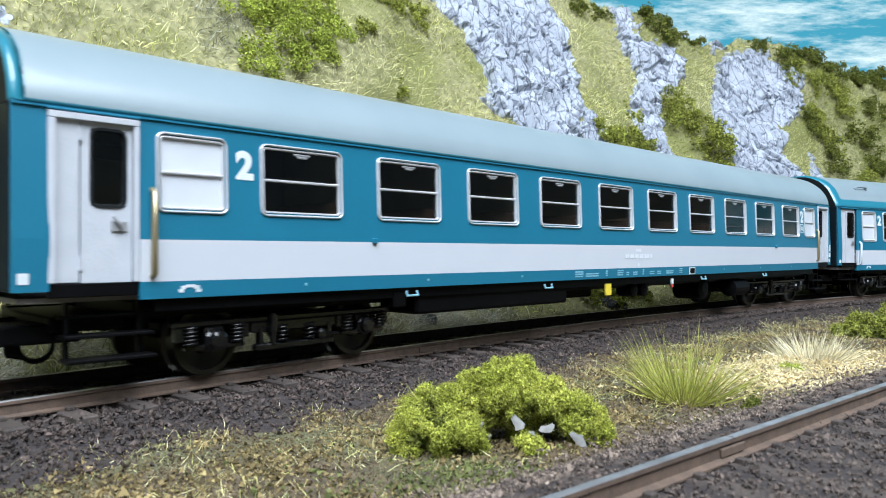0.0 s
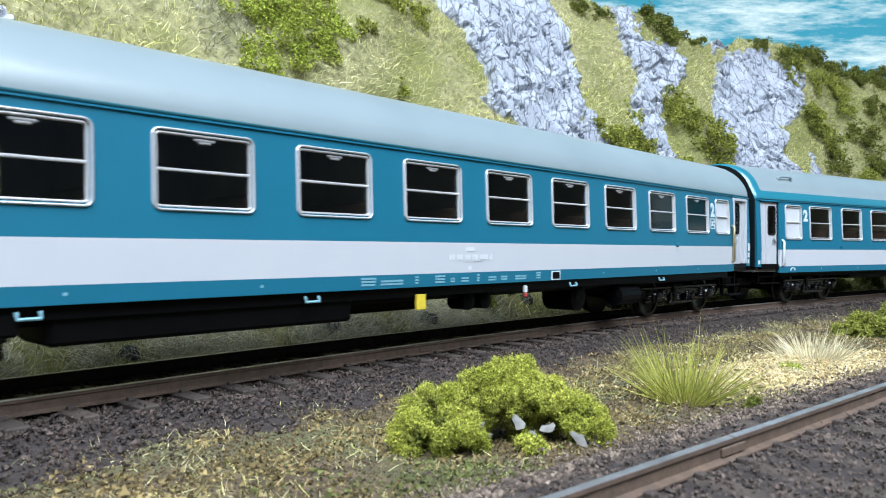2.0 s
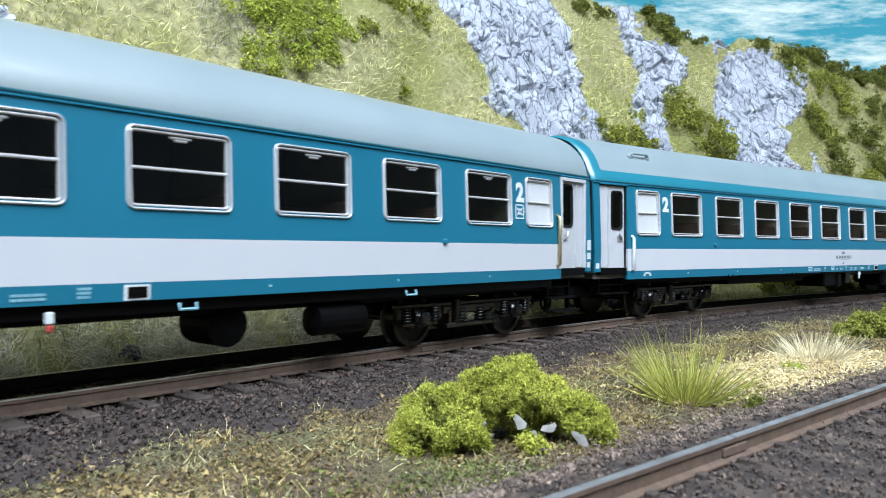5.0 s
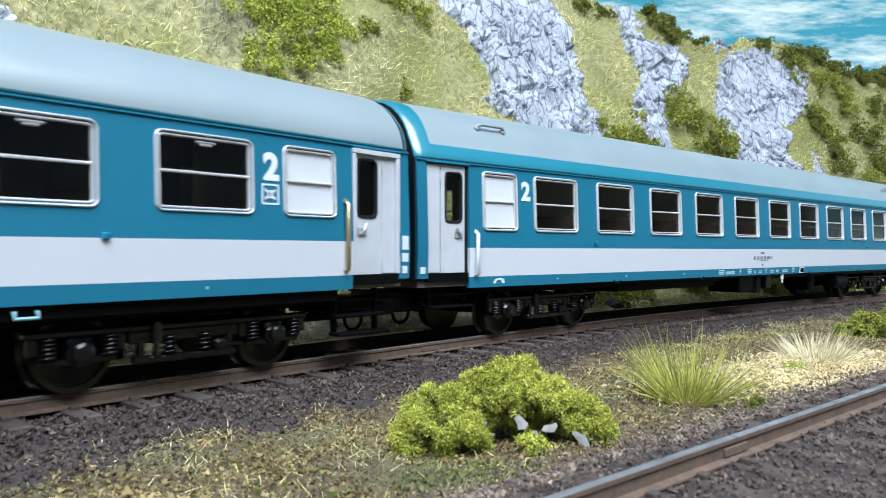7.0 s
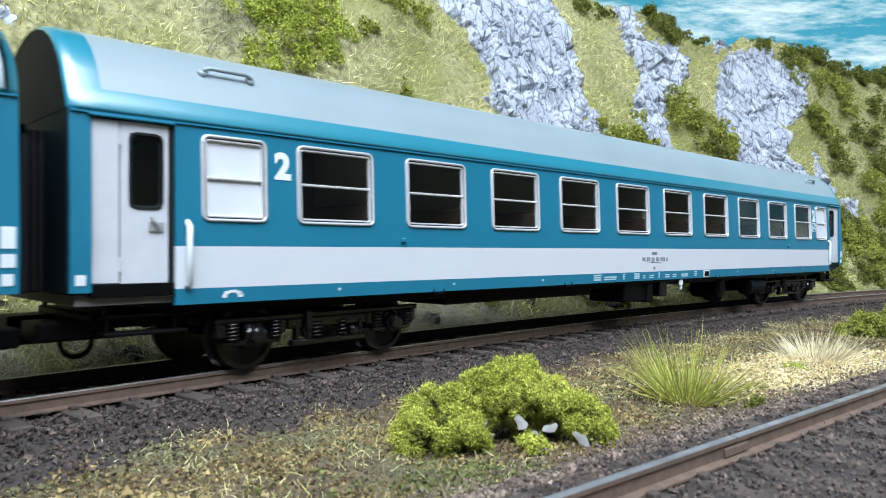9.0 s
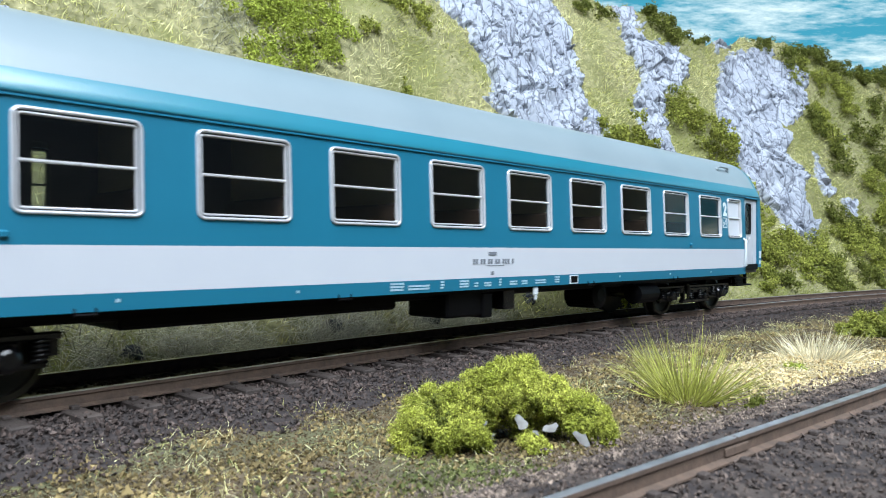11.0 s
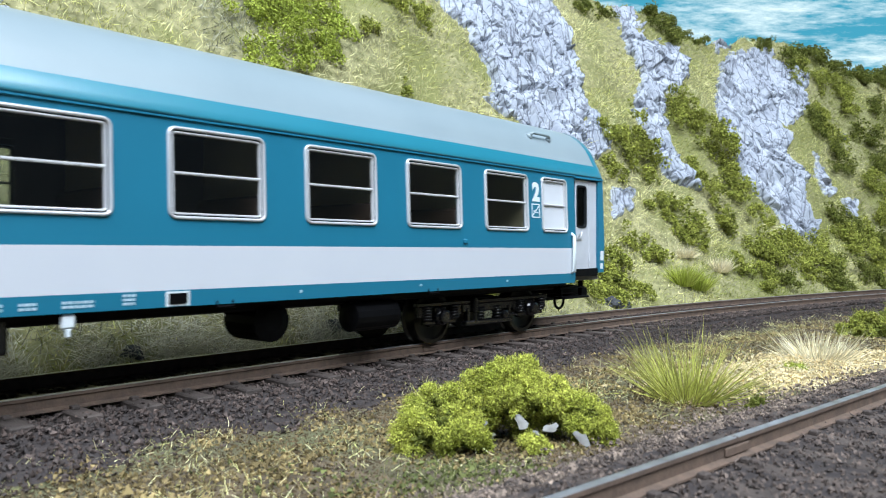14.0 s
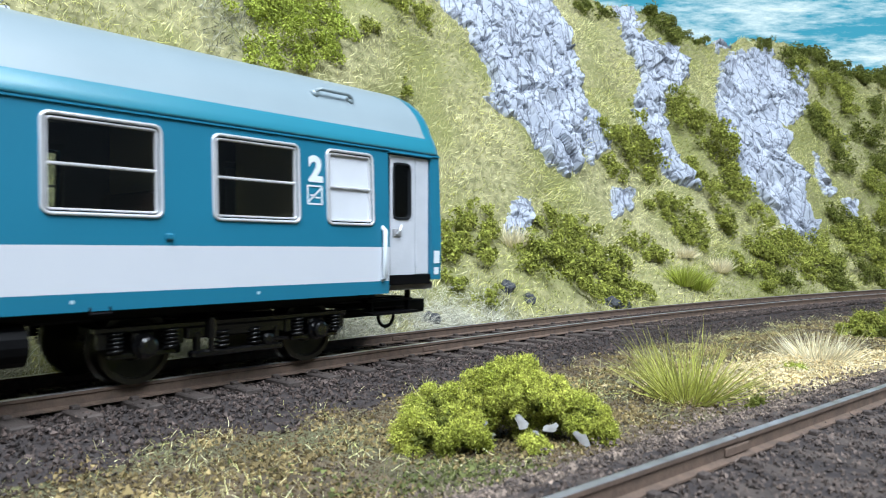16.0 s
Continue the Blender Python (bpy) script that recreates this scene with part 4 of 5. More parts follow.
def roof_shape(strip):
    ends = (-133.1, 134.2) if strip else (-135.6, 135.6)
    prof = [(15.85, 35.1), (16.1, 35.2), (16.12, 35.5), (15.98, 36.6), (15.6, 37.9), (15.15, 38.9), (14.4, 40.1), (13.2, 41.6), (11.4, 43.2), (9.0, 44.7), (6.2, 45.8), (3.1, 46.5), (0, 46.7)]
    if strip:
        prof = [(a - float(np.interp(b, [35.5, 38.9, 42, 46], [0, 0.75, 0.4, 0])), b + 1.5 * max(b - 37.0, 0) / 9.7) for a, b in prof]
    prof = prof + [(-a, b) for a, b in prof[-2::-1]]
    us = [-HALF - 0.2, -HALF + 0.3, -HALF + 1.5, ends[0] - 0.2, ends[0] + 0.2] + [-120 + 20 * i for i in range(13)] + [ends[1] - 0.2, ends[1] + 0.2, HALF - 1.5, HALF - 0.3, HALF + 0.2]
    s, n = Shape(), len(prof)
    vs = []
    for u in us:
        k = 0.95 if abs(u) > HALF else (0.985 if abs(u) > HALF - 0.5 else 1.0)
        vs += [(u, q * k, 35 + (z - 35) * k) for q, z in prof]
    for i in range(len(us) - 1):
        m = (us[i] + us[i + 1]) / 2
        for j in range(n - 1):
            zm = (prof[j][1] + prof[j + 1][1]) / 2
            s.f.append((i * n + j, i * n + j + 1, i * n + n + j + 1, i * n + n + j))
            s.m.append(1 if not ends[0] < m < ends[1] or (strip and zm < 38.3) or zm < 35.45 else 0)
    s.v = vs
    for i in (0, len(us) - 1):
        s.f.append(tuple(range(i * n, i * n + n)))
        s.m.append(2)
    return s


def rounded(w, h, r, n=5):
    pts = []
    for cx, cz, a0 in ((w - r, h - r, 0), (-w + r, h - r, 90), (-w + r, -h + r, 180), (w - r, -h + r, 270)):
        pts += [(cx + r * math.cos(radians(a0 + 90 * k / n)), cz + r * math.sin(radians(a0 + 90 * k / n))) for k in range(n + 1)]
    return pts


def ring_shape(w, h, steps, mi=0):
    """A moulded frame: steps of (inset, y) round a rounded rectangle."""
    s = Shape()
    rings = [[(x, y, z) for x, z in rounded(w - i, h - i, max(1.15 - i, 0.25))] for i, y in steps]
    n = len(rings[0])
    s.v = [p for r in rings for p in r]
    for k in range(len(rings) - 1):
        s.f += [(k * n + j, k * n + (j + 1) % n, k * n + n + (j + 1) % n, k * n + n + j) for j in range(n)]
    s.m = [mi] * len(s.f)
    return s


def plate(w, h, r, y0, y1):
    p = rounded(w, h, r, 4)
    n = len(p)
    return Shape().add([(x, y0, z) for x, z in p] + [(x, y1, z) for x, z in p], [tuple(range(n)), tuple(range(2 * n - 1, n - 1, -1))] + [(i, (i + 1) % n, n + (i + 1) % n, n + i) for i in range(n)])


def window_meshes(w, h, double, pane):
    o = 0.42 if double else 0.3
    fr = ring_shape(w, h, [(0.0, 0.05), (0.0, -0.2), (0.1, -0.32), (o - 0.1, -0.32), (o, -0.2), (o, 0.2)]).mesh("window_frame", SILVER, True)
    se = ring_shape(w, h, [(o - 0.05, 0.04), (o + 0.3, 0.04), (o + 0.3, 0.3)]).mesh("seal", RUBBER)
    inn = ring_shape(w, h, [(o + 0.2, 0.2), (o + 0.2, -0.06), (o + 0.26, -0.1), (o + 0.4, -0.1), (o + 0.46, -0.04), (o + 0.5, 0.4)]).mesh("inner_frame", SILVER, True)
    pn = plate(w - 0.5, h - 0.5, 0.5, 0.36, 0.46).mesh("pane", pane)
    br = Shape().box(-w + 0.7, w - 0.7, -0.06, 0.4, -0.19, 0.19, b=0.1).mesh("crossbar", SILVER)
    return fr, pn, br, se, inn


def text_mesh(body, size, material):
    cu = bpy.data.curves.new("numeral", "FONT")
    cu.body, cu.size, cu.extrude, cu.align_x, cu.offset = body, size * 0.001, 0.00004, "CENTER", size * 0.000045
    ob = bpy.data.objects.new("numeral", cu)
    scene.collection.objects.link(ob)
    bpy.context.view_layer.update()
    me = bpy.data.meshes.new_from_object(ob.evaluated_get(bpy.context.evaluated_depsgraph_get()))
    bpy.data.objects.remove(ob)
    me.materials.clear()
    me.materials.append(material)
    return me


def door(parent, d, e, sg):
    """A folding entrance door, e: which end, sg: which side (-1 near)."""
    z0, z1 = d["door0"], d["door1"] - 0.15
    root = new("door")
    root.parent = parent
    root["label"] = "pale grey folding entrance door with a narrow window"
    q = 15.35
    root.location = (0, sg * q * 0.001, 0)

    def p(name, s, m, label="", par=root, smooth=False):
        s.v = [(e * a, -sg * b if sg > 0 else b, c) for a, b, c in s.v]
        return part(name, s, m, par, label, smooth)

    # built for the end at +x; y < 0 is outwards
    s = Shape().box(130.9, 134.3, -0.32, 0.3, z0, z1, b=0.12)
    p("side_leaf", s, DOORPAINT)
    s = Shape()
    wx0, wx1, wz0, wz1 = 125.4, 129.6, 23.3, 32.9
    for a in ((124.6, wx0, z0, z1), (wx1, 130.75, z0, z1), (wx0, wx1, z0, wz0), (wx0, wx1, wz1, z1)):
        s.box(a[0], a[1], -0.25, 0.3, a[2], a[3])
    p("door_leaf", s, DOORPAINT)
    s = ring_shape((wx1 - wx0) / 2 + 0.15, (wz1 - wz0) / 2 + 0.15, [(0, -0.2), (0, -0.42), (0.35, -0.42), (0.5, 0.1)])
    s.v = [(a + (wx0 + wx1) / 2, b, c + (wz0 + wz1) / 2) for a, b, c in s.v]
    p("window_rubber", s, RUBBER, "black rubber window seal")
    s = plate((wx1 - wx0) / 2, (wz1 - wz0) / 2, 0.4, 0.0, 0.08)
    s.v = [(a + (wx0 + wx1) / 2, b, c + (wz0 + wz1) / 2) for a, b, c in s.v]
    p("pane", s, GLASS)
    for z in (z0 + 2.4, z1 - 2.2):
        p("hinge", Shape().tube([(130.85, -0.35, z - 0.9), (130.85, -0.35, z + 0.9)], 0.22, 8), DOORPAINT)
    s = Shape().box(125.2, 127.2, -0.5, -0.2, 20.2, 21.6, b=0.1).tube([(126.0, -0.7, 20.6), (126.3, -0.95, 21.2), (127.0, -0.7, 22.2)], 0.22, 7)
    p("handle", s, SILVERDK, "grey door handle")
    p("rain_strip", Shape().box(123.9, 134.8, -1.05, -0.3, d["door1"] + 0.0, d["door1"] + 0.35, b=0.1), TEAL)
    p("threshold", Shape().box(123.9, 134.4, -0.75, 0.6, z0 - 1.7, z0, b=0.1), BLACK)
    if d["lead"]:
        fr = Shape().box(123.85, 134.6, -1.0, -0.2, z1 - 0.75, z1 + 0.1, b=0.1).box(133.7, 134.6, -1.0, -0.2, z0, z1 - 0.75, b=0.1).box(123.85, 124.55, -1.0, -0.2, z0, z1 - 0.75, b=0.1)
        p("door_frame", fr, DOORPAINT, "pale grey door surround")
    # dark box stands in for the shade of the gap beside the leaf
    p("gap_strip", Shape().box(123.82, 124.5, -0.3, 0.6, z0, z1), RUBBER, "dark strip for the shade in the door gap")
    return root


def spring(x, y, z0, z1, r=0.95, n=5):
    s = Shape()
    pts = [(x + r * math.cos(a), y + r * math.sin(a), z0 + (z1 - z0) * a / (2 * math.pi * n)) for a in np.linspace(0, 2 * math.pi * n, n * 12)]
    s.tube(pts, 0.21, 5)
    s.tube([(x, y, z0), (x, y, z1)], 0.5, 8)
    return s


def bogie(parent):
    root = new("bogie")
    root.parent = parent
    root["label"] = "black bogie with coil springs and steel wheels"
    for sg in (-1, 1):
        y = sg * 11.6
        s = Shape().box(-20.5, 20.5, y - 0.7, y + 0.7, 7.2, 8.1, b=0.2)
        s.box(-8, 8, y - 0.6, y + 0.6, 5.6, 7.3, b=0.2).box(-7.5, 7.5, y - 1.1, y + 0.5, 3.0, 3.9, b=0.2)
        for x in (-19.5, -9.0, 9.0, 19.5):
            s.box(x - 0.6, x + 0.6, y - 0.5, y + 0.5, 5.2, 7.3, b=0.15)
        for x in (-6.5, 6.5):
            s.box(x - 0.35, x + 0.35, y - 0.9, y + 0.4, 3.4, 6.4, b=0.1)
        part("side_frame", s, SATIN, root)
        for ax in (-AXLE, AXLE):
            b = Shape()
            b.lathe(ax, 5.3, [(y - sg * 0.6, 1.7), (y + sg * 0.9, 1.7), (y + sg * 1.3, 1.35), (y + sg * 1.9, 1.3), (y + sg * 2.1, 0.9)], 16)
            b.box(ax - 4.6, ax + 4.6, y - 0.5, y + 0.5, 3.9, 4.6, b=0.15).box(ax - 1.5, ax + 1.5, y - 0.55, y + 0.55, 4.4, 7.2, b=0.2)
            part("axle_box", b, SATIN, root, smooth=False)
            for dx in (-3.7, 3.7):
                part("coil_spring", spring(ax + dx, y + sg * 0.35, 4.6, 7.3), SATIN, root, smooth=True)
            part("brake_shoe", Shape().box(ax + (6.1 if ax < 0 else -7.1), ax + (7.1 if ax < 0 else -6.1), sg * 8.0 - 1, sg * 8.0 + 1, 3.4, 7.0, b=0.3), BLACK, root)
        for dx in (-2.6, 2.6):
            part("bolster_spring", spring(dx, y + sg * 0.4, 3.9, 6.4, 0.85, 4), SATIN, root, smooth=True)
        part("damper", Shape().tube([(-4.6, y + sg * 0.9, 3.8), (-4.6, y + sg * 0.9, 8.4)], 0.45, 8).tube([(-4.6, y + sg * 0.9, 5.6), (-4.6, y + sg * 0.9, 8.2)], 0.7, 8), SATIN, root)
        part("brake_cylinder", Shape().lathe(4.8, 4.6, [(y - 0.5, 0.9), (y + sg * 1.2, 0.9), (y + sg * 1.4, 0.5)], 12).tube([(5, y + sg * 1, 4.6), (8.2, y + sg * 1, 4.4)], 0.3, 6), SATIN, root)
    part("bolster", Shape().box(-3.5, 3.5, -11, 11, 5.4, 8.6, b=0.3).box(-17, 17, -2, 2, 5.8, 7.4, b=0.3), BLACK, root)
    wheels = []
    for ax in (-AXLE, AXLE):
        w = Shape()
        for sg in (-1, 1):
            w.lathe(0, 0, [(sg * 6.9, 1.2), (sg * 7.0, 3.9), (sg * 7.0, 5.5), (sg * 7.4, 5.65), (sg * 7.75, 5.15), (sg * 9.9, 5.0), (sg * 9.95, 4.3), (sg * 9.3, 4.15), (sg * 9.0, 2.0), (sg * 9.5, 1.7), (sg * 9.6, 0.6)], 36)
        w.tube([(0, -10.8, 0), (0, 10.8, 0)], 0.8, 10)
        o = part("wheelset", w, WHEELSTEEL, root, "dark steel wheels with bright treads", at=(ax, 0, 5.02))
        wheels.append((o, ax))
    return root, wheels


def bars(parent, name, rows, material, sg=-1, label=""):
    """Print that cannot be read, as small raised bars: u0, u1, z0, z1 and, on a slant, the rise."""
    s = Shape()
    for u0, u1, z0, z1, *rise in rows:
        k = rise[0] if rise else 0.0
        t = sg * 0.07
        vs = [(u0, sg * wall_q(z0), z0), (u1, sg * wall_q(z0 + k), z0 + k), (u1, sg * wall_q(z1 + k), z1 + k), (u0, sg * wall_q(z1), z1)]
        s.add([(a, b - t, c) for a, b, c in vs] + [(a, b + t, c) for a, b, c in vs], [(0, 1, 2, 3), (4, 7, 6, 5), (0, 4, 5, 1), (1, 5, 6, 2), (2, 6, 7, 3), (3, 7, 4, 0)])
    return tagged(part(name, s, material, parent, label), kind="stuff" if len(rows) > 12 else "")


def coach(label, d, strip, rail_mat, rail_z, older):
    root = tagged(new("railway_coach"), label, "railway coach", "coaches of the train")
    part("body", body_shape(d), [TEAL, PALE, INNER], root, "teal side walls with a pale grey waist band")
    roof = part("roof", roof_shape(strip), [ROOFGREY, TEAL_ROOF, RUBBER], root, "satin grey roof with teal ends", smooth=True)
    for p in roof.data.polygons:
        if len(p.vertices) > 4:
            p.use_smooth = False
    for e in (-1, 1):
        if strip:
            g = Shape().tube([(e * 118.4, -12.3, 42.6), (e * 118.2, -12.8, 43.4), (e * 117.4, -12.95, 43.7), (e * 111.8, -12.95, 43.7), (e * 111.0, -12.8, 43.4), (e * 110.8, -12.3, 42.6)], 0.34, 8)
            for x in (110.9, 118.3):
                g.tube([(e * x, -12.1, 42.7), (e * x, -12.75, 43.2)], [0.8, 0.65], 10)
            part("roof_grab", g, ROOFGREY, root, "grey grab handle on the roof", smooth=True)
        s = Shape().box(min(e * 136.2, e * 137.1), max(e * 136.2, e * 137.1), -15.7, 15.7, d["corner"], 35.2, b=0.25)
        part("end_wall", s, ENDBLUE, root, "dark blue-black end wall, shadow included in its colour")
        g = Shape()
        for k in range(5):
            x = e * (137.3 + k * 0.85)
            for a in ((-6.4, -5.0, 13.5, 33.5), (5.0, 6.4, 13.5, 33.5), (-6.4, 6.4, 32.0, 33.5), (-6.4, 6.4, 12.4, 13.8)):
                g.box(x - 0.36, x + 0.36, *a, b=0.2)
        part("gangway", g, RUBBER, root, "black folded rubber gangway")
        part("gangway_door", Shape().box(min(e * 137.1, e * 137.5), max(e * 137.1, e * 137.5), -5, 5, 13.6, 32.2), BLACK, root)
        c = Shape().box(min(e * 131, e * 139.0), max(e * 131, e * 139.0), -10.5, -3.5, 6.3, 8.7, b=0.25).box(min(e * 131, e * 139.0), max(e * 131, e * 139.0), 3.5, 10.5, 6.3, 8.7, b=0.25)
        c.box(min(e * 124, e * 133), max(e * 124, e * 133), -11.5, 11.5, 7.6, 9.6, b=0.3)
        part("buffer_beam", c, BLACK, root)
        part("coupler", Shape().box(min(e * 126, e * 141), max(e * 126, e * 141), -1.6, 1.6, 5.2, 6.6, b=0.3)
             .tube([(e * 133 + 2.0 * math.cos(a), -6, 5.6 + 2.0 * math.sin(a)) for a in np.linspace(0.3, -3.5, 14)], 0.35, 6), BLACK, root)
        for sg in (-1, 1):
            door(root, d, e, sg)
            y = sg * 16.95
            r0, r1 = rail_z
            part("handrail", Shape().tube([(e * 122.2, sg * 16.1, r0 + 0.3), (e * 122.2, y, r0 + 0.6), (e * 122.2, y, r1 - 0.6), (e * 122.2, sg * 16.1, r1)], 0.42, 8), rail_mat, root,
                 "brass handrail" if older else "white handrail", smooth=True)
            st = Shape()
            for z, o in (((9.6, 13.4), (7.2, 15.0), (4.3, 16.0)) if older else ((9.2, 13.6), (7.0, 14.8))):
                st.box(min(e * 121.4, e * 132.4), max(e * 121.4, e * 132.4), min(sg * (o - 3), sg * o), max(sg * (o - 3), sg * o), z - 0.25, z + 0.25, b=0.12)
            for a in (122.4, 131.4):
                st.box(min(e * a, e * (a + 0.5)), max(e * a, e * (a + 0.5)), min(sg * 12.4, sg * 13.4), max(sg * 12.4, sg * 13.4), 4.2 if older else 6.9, 12.5)
            part("steps", st, BLACK, root, "black entrance steps")
    # windows
    h, zc = (d["wt"] - d["wb"]) / 2, (d["wt"] + d["wb"]) / 2
    clear, milk = window_meshes(7.35, h, not older, GLASS), window_meshes(5.05, h, not older, MILK)
    catch = Shape().box(-1.5, 1.5, 0.0, 0.35, h - 1.35, h - 1.0, b=0.1).box(-0.9, 0.9, -0.05, 0.35, h - 1.7, h - 1.35, b=0.1).mesh("catch", SILVERDK)
    for sg in (-1, 1):
        for c, ms in [((i - 4.5) * PITCH, clear) for i in range(10)] + [(-115.2, milk), (115.2, milk)]:
            w = part("window", ms[0], None, root, at=(c, sg * wall_q(zc), zc))
            w.rotation_euler = (sg * LEAN, 0, 0) if sg < 0 else (LEAN, 0, math.pi)
            if sg > 0:
                w.rotation_euler = Euler((-LEAN, 0, math.pi))
            pn = part("pane", ms[1], None, w, "milky white pane" if ms is milk else "clear pane")
            if ms is clear:
                pn.visible_shadow = False
            part("crossbar", ms[2], None, w)
            part("seal", ms[3], None, w, "black rubber seal")
            part("inner_frame", ms[4], None, w)
            if ms is clear and older:
                part("catch", catch, None, w)
    # inside: floor, corridor wall, partitions, seats
    part("interior_floor", Shape().box(-136, 136, -15, 15, 11.6 if older else 10.9, 12.2), INNER, root)
    s = Shape()
    for i in range(10):
        c = (i - 4.5) * PITCH
        g = c + (8.3 if i == 9 else 1.5)
        s.box(c - 10.75, g, 5.6, 6.2, 12.2, 36)
        s.box(g + 2.3, c + 10.9, 5.6, 6.2, 12.2, 36)
        s.box(g, g + 2.3, 5.6, 6.2, 12.2, 24.0)
        s.box(g, g + 2.3, 5.6, 6.2, 33.0, 36)
    part("corridor_wall", s, INNER, root)
    s = Shape().box(-121, 121, -14.6, 14.6, 36.2, 36.8)
    part("interior_ceiling", s, INNER, root)
    for i in range(11):
        c = (i - 5) * PITCH
        part("partition", Shape().box(c - 0.4, c + 0.4, -14.7, 5.6, 12.2, 36.2), WALLBROWN if older else CREAM, root)
        if 0 < i < 10:
            for sx in (-1, 1):
                part("seat", Shape().box(min(c + sx * 0.5, c + sx * 2.0), max(c + sx * 0.5, c + sx * 2.0), -14, 5, 15, 26, b=0.5).box(min(c + sx * 0.5, c + sx * 6.0), max(c + sx * 0.5, c + sx * 6.0), -14, 5, 14.5, 17, b=0.5), SEATBROWN, root)
    # numerals and print
    num = text_mesh("2", 5.3, WHITE)
    for u in (-107.5, 108.1):
        z = d["wt"] - 5.3
        o = part("numeral", num, None, root, "white class numeral", at=(u, -wall_q(z) - 0.05, z))
        o.rotation_euler = (math.pi / 2 - LEAN, 0, 0)
    z = d["wt"] - 9.0
    bars(root, "pictogram", [(106.4, 109.4, z, z + 0.25), (106.4, 109.4, z + 2.75, z + 3.0), (106.4, 106.65, z, z + 3), (109.15, 109.4, z, z + 3), *(((107.0, 108.8, z + 0.65, z + 1.05, 1.3), (107.0, 108.8, z + 1.95, z + 2.35, -1.3), (107.45, 108.35, z + 0.9, z + 2.1)) if older else ((106.65, 109.15, z + 0.25, z + 0.55, 2.2), (107.0, 108.0, z + 1.3, z + 1.55), (108.0, 108.9, z + 1.0, z + 1.25)))], WHITE)
    b1, b0, sk = d["band1"], d["band0"], d["skirt"]
    rng = random.Random(6)
    ink = FAINT if older else PRINTDK
    rows = [(-2.6, -0.2, b1 - 1.5, b1 - 0.8), (-1.7, -0.9, b0 + 0.5, b0 + 1.2)]
    u = -7.0
    for k in (2, 2, 2, 2, 3, 1):
        for _ in range(k):
            rows.append((u, u + 0.55, b1 - 3.1, b1 - 2.15))
            u += 0.8
        u += 0.55
    rows.append((-3.2, 2.2, b1 - 3.45, b1 - 3.35))
    bars(root, "lettering", rows, ink, label="small unreadable print on the waist band")
    rows = []
    for a, w in ((-27.5, 3.0), (-23.4, 5.0), (-15.5, 0.8), (-10.5, 2.4), (-6.5, 1.0), (-3.6, 2.0), (0.8, 0.7), (4.2, 2.2), (8.0, 1.8), (12.5, 3.6), (19.5, 1.6)):
        zt = sk + (1.75 if w in (3.0, 0.8, 2.4, 0.7, 1.6) else 1.2)
        zz = sk + 0.55
        while zz < zt:
            uu = a
            while uu < a + w:
                ww = rng.uniform(0.25, 0.7)
                rows.append((uu, min(uu + ww, a + w), zz, zz + 0.32))
                uu += ww + 0.14
            zz += 0.5
    for a in (-114.6, -72, -97.5, -46, 46, 72, 97.5):
        rows.append((a, a + 0.45, sk + 1.0, sk + 1.4))
    bars(root, "lettering", rows, PALEBLUE if older else SOLEPRINT, label="small unreadable print along the sole bar")
    s = [(-117.2, -116.5, sk + 0.7, sk + 1.15), (-116.9, -116.2, sk + 1.15, sk + 1.6), (-116.2, -114.9, sk + 1.35, sk + 1.75), (-115.1, -114.3, sk + 1.15, sk + 1.6), (-114.8, -114.0, sk + 0.7, sk + 1.15)]
    bars(root, "jacking_mark", s, WHITE)
    bars(root, "plate", [(25.0, 28.3, sk + 0.1, sk + 2.0)], WHITE)
    o = bars(root, "plate", [(25.4, 27.9, sk + 0.35, sk + 1.75)], BLACK)
    o.location.y = -0.0001
    for e in (-1, 1):
        bars(root, "sticker", [(min(e * 135.1, e * 136.3), max(e * 135.1, e * 136.3), d["corner"] + 0.9, d["corner"] + 2.2)], WHITE)
        if e > 0:
            bars(root, "sticker", [(135.0, 136.5, d["corner"] + 2.9, d["corner"] + (4.4 if older else 5.2))], WHITE)
            if older:
                bars(root, "sticker", [(135.0, 136.5, d["corner"] + 5.0, d["corner"] + 7.4)], WHITE)
    part("socket", Shape().box(-84.6, -83.6, -16.9, -16.2, 19.0 if older else 19.1, 20.0, b=0.2), TEAL, root)
    part("socket", Shape().box(83.6, 84.6, -16.9, -16.2, 19.0 if older else 19.1, 20.0, b=0.2), TEAL, root)
    # gutter line and underframe
    for sg in (-1, 1):
        part("gutter", Shape().box(-136.8, 136.8, min(sg * 15.8, sg * 16.15), max(sg * 15.8, sg * 16.15), 34.75, 35.0), TEAL, root)
    part("underframe", Shape().box(-123, 123, -12, 12, 8.9, 11.2, b=0.3).box(-121.5, 121.5, -15.2, -13.8, 9.9, 11.5).box(-121.5, 121.5, 13.8, 15.2, 9.9, 11.5), BLACK, root)
    if older:
        part("battery_box", Shape().box(-73, -28, -14.6, -4, 6.6, 10.6, b=0.5), BLACK, root)
        part("battery_box", Shape().box(-20, 6, 2, 12, 5.8, 10.6, b=0.5), BLACK, root)
        part("equipment_box", Shape().box(-79.0, -76.2, -15.6, -12, 8.2, 10.8, b=0.3), BLACK, root)
        part("warning_plate", Shape().box(-14.6, -12.4, -15.8, -15.2, 7.6, 10.3, b=0.1), YELLOW, root, "yellow plate")
        part("changeover_lever", Shape().box(16.2, 17.2, -15.9, -15.2, 9.3, 10.8, b=0.2), WHITE, root)
        part("changeover_lever", Shape().box(16.4, 17.1, -15.9, -15.2, 8.4, 9.3, b=0.2), RED, root, "red lever tip")
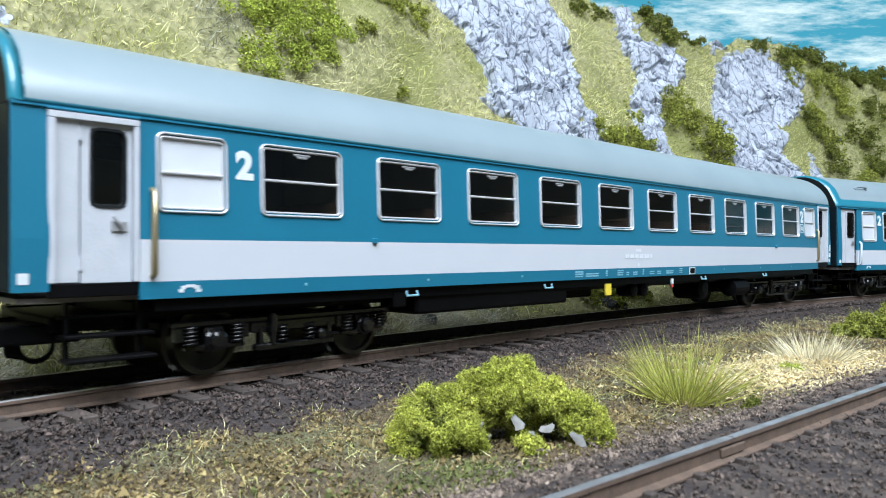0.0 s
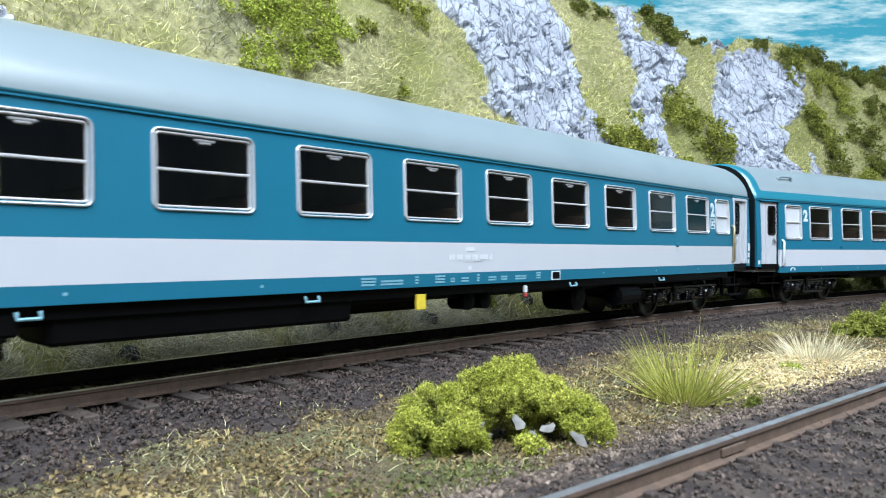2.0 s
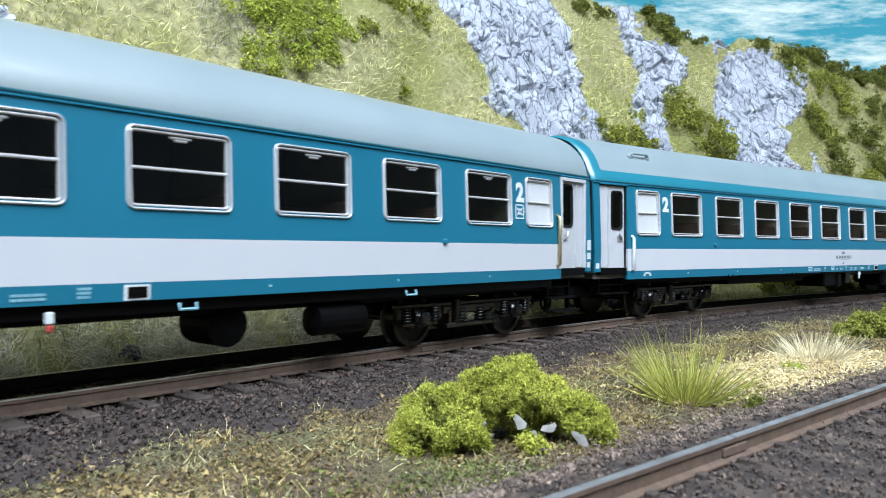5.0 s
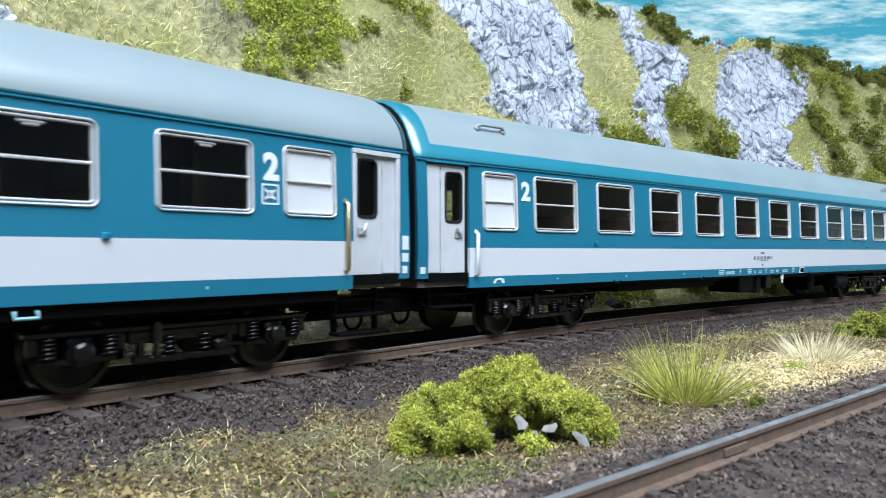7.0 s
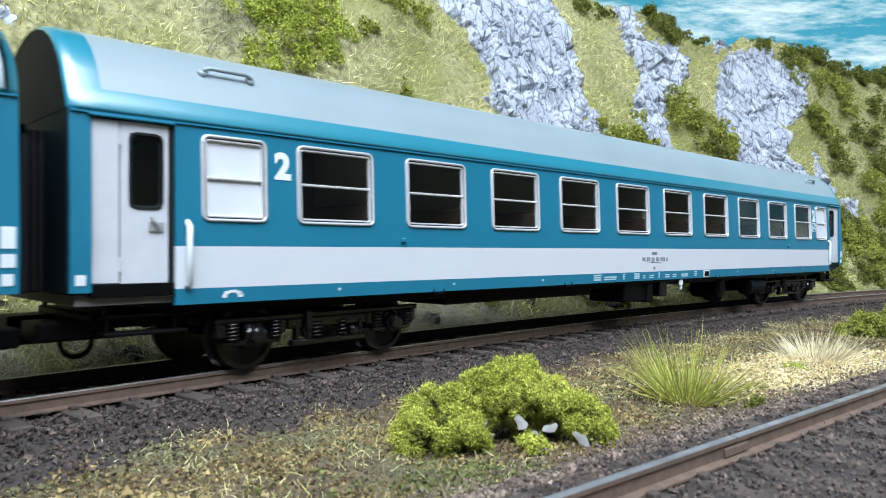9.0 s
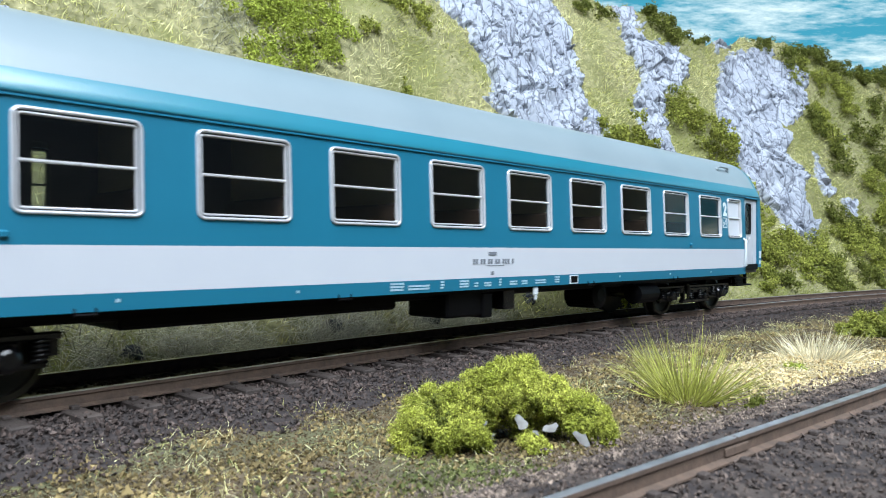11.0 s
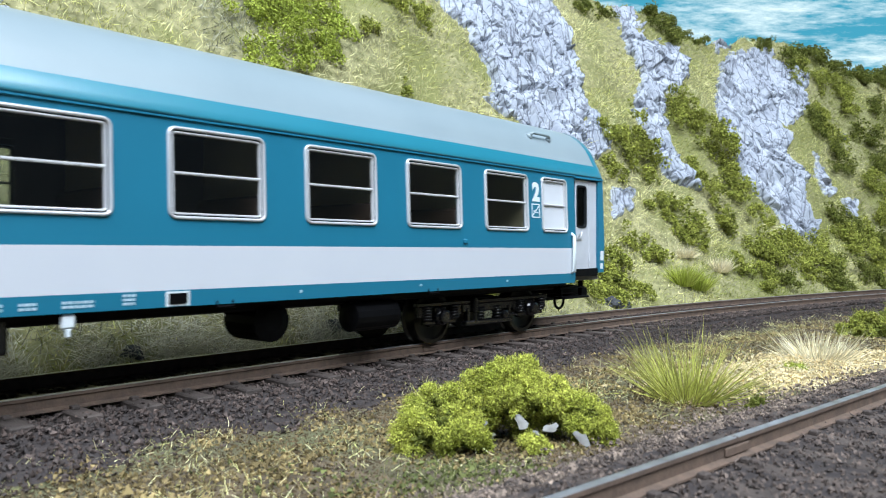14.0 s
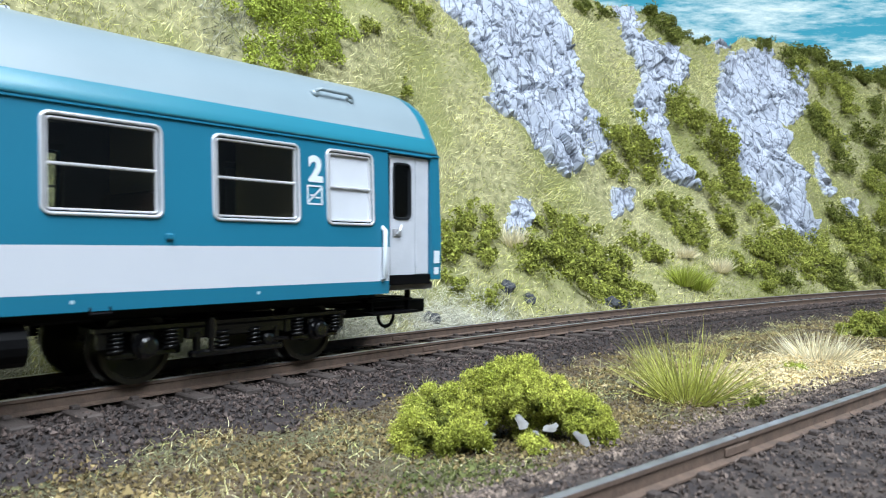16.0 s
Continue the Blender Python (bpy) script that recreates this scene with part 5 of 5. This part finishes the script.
        for u in (2, 7):
            part("brake_reservoir", Shape().lathe(u, 8.2, [(-13.5, 0.6), (-13.2, 1.7), (-9, 1.7), (-8.7, 0.6)], 14), BLACK, root)
        tank_u = 42
    else:
        part("battery_box", Shape().box(-70, -22, -12.0, 2, 7.6, 10.6, b=0.5), BLACK, root)
        part("equipment_box", Shape().box(-12, -2, -14.5, -4, 5.4, 10.6, b=0.4).box(-2.6, 0.4, -15, -10, 5.0, 9.8, b=0.3), BLACK, root)
        part("equipment_box", Shape().box(4, 7.4, -15, -9, 6.2, 10.6, b=0.3), SATIN, root)
        part("changeover_lever", Shape().box(12.6, 14.2, -15.9, -15.2, 8.6, 10.4, b=0.3), WHITE, root, "white lever plate")
        part("changeover_lever", Shape().box(13.1, 13.7, -15.9, -15.2, 7.6, 8.8, b=0.2), WHITE, root)
        tank_u = 44
    part("air_tank", Shape().tube([(tank_u, -12.5, 7.2), (tank_u, -12, 7.2), (tank_u, -4, 7.2)], [1.6, 3.2, 3.2], 18), BLACK, root, smooth=False)
    part("air_tank", Shape().tube([(tank_u + 14, -13, 6.9), (tank_u + 14.3, -13, 6.9), (tank_u + 24, -13, 6.9), (tank_u + 24.3, -13, 6.9)], [1, 2.5, 2.5, 1], 16), BLACK, root)
    for u in (-75.5, -37, 33.5, 75.5):
        part("tow_bracket", Shape().tube([(u - 1.2, -16.0, 11.0), (u - 1.2, -16.3, 10.2), (u + 1.2, -16.3, 10.2), (u + 1.2, -16.0, 11.0)], 0.22, 6), PALEBLUE if older else BLACK, root)
    # the front door sits a little nearer to the middle than the rear one
    for o in root.children_recursive:
        if o.type == "MESH" and o.data.users == 1 and d["lead"]:
            for vert in o.data.vertices:
                if -0.1350 < vert.co.x < -0.1205:
                    vert.co.x += d["lead"] * 0.001
    bogies = [(bogie(root), u) for u in (-PIVOT, PIVOT)]
    return root, bogies


OLD = dict(lead=1.5, skirt=11.6, corner=13.0, band0=13.85, band1=19.3, wb=22.85, wt=33.45, door0=13.9, door1=34.5)
NEW = dict(lead=0.0, skirt=10.55, corner=12.6, band0=12.7, band1=18.4, wb=21.8, wt=33.8, door0=13.6, door1=34.4)
COACHES = [(coach("teal and pale grey passenger coach with brass handrails", OLD, False, BRASS, (14.2, 25.8), True), -281.81),
           (coach("teal and pale grey rear passenger coach with white handrails", NEW, True, WHITE, (12.6, 21.7), False), 0.0)]

# ---- the train's run: arc length of the rear coach's middle, mm ----
RUN = [(0, 351.65), (0.5, 335.96), (1, 320.69), (1.5, 305.34), (2, 290.08), (2.5, 274.84), (3, 259.74), (3.5, 244.70), (4, 229.66), (6.5, 153.44), (7, 138.09), (7.5, 122.44), (8, 106.87), (8.5, 91.52), (9, 75.92), (11.5, -1.83), (12, -17.23), (12.5, -32.44), (13, -47.43), (13.5, -62.52), (14, -77.23), (14.5, -92.24), (15, -106.84), (15.5, -121.35), (16, -135.72)]


def coach_pose(c):
    (ax, bx), (ay, by) = on_track(np.array([c - PIVOT, c + PIVOT]))
    h = math.atan2(by - ay, bx - ax)
    return Matrix.Translation(((ax + bx) / 2000, (ay + by) / 2000, 0)) @ Matrix.Rotation(h, 4, "Z"), h


def motions():
    ts, ss = [r[0] for r in RUN], [r[1] for r in RUN]
    fit = np.polyfit(ts, ss, 5)
    rest = np.array(ss) - np.polyval(fit, ts)
    at = lambda t: float(np.polyval(fit, t) + np.interp(t, ts, rest))
    keys = ts[:9] + [4.8, 5.65] + ts[9:15] + [9.8, 10.65] + ts[15:]
    steps = [i * 0.2 for i in range(81)]
    for (root, bogies), lag in COACHES:
        walk(root, [(t, coach_pose(at(t) + lag)[0]) for t in keys])
        for (bog, wheels), u in bogies:
            rows = []
            for t in keys:
                c = at(t) + lag
                turn = math.pi / 2 - float(np.interp(c + u, S_, H_)) - coach_pose(c)[1]
                rows.append((t, Matrix.Translation((u * 0.001, 0, 0)) @ Matrix.Rotation(turn, 4, "Z")))
            walk(bog, rows)
            for o, ax in wheels:
                walk(o, [(t, Matrix.Translation((ax * 0.001, 0, 0.00502)) @ Matrix.Rotation((at(t) - ss[0]) / 5.02, 4, "Y")) for t in steps])


motions()
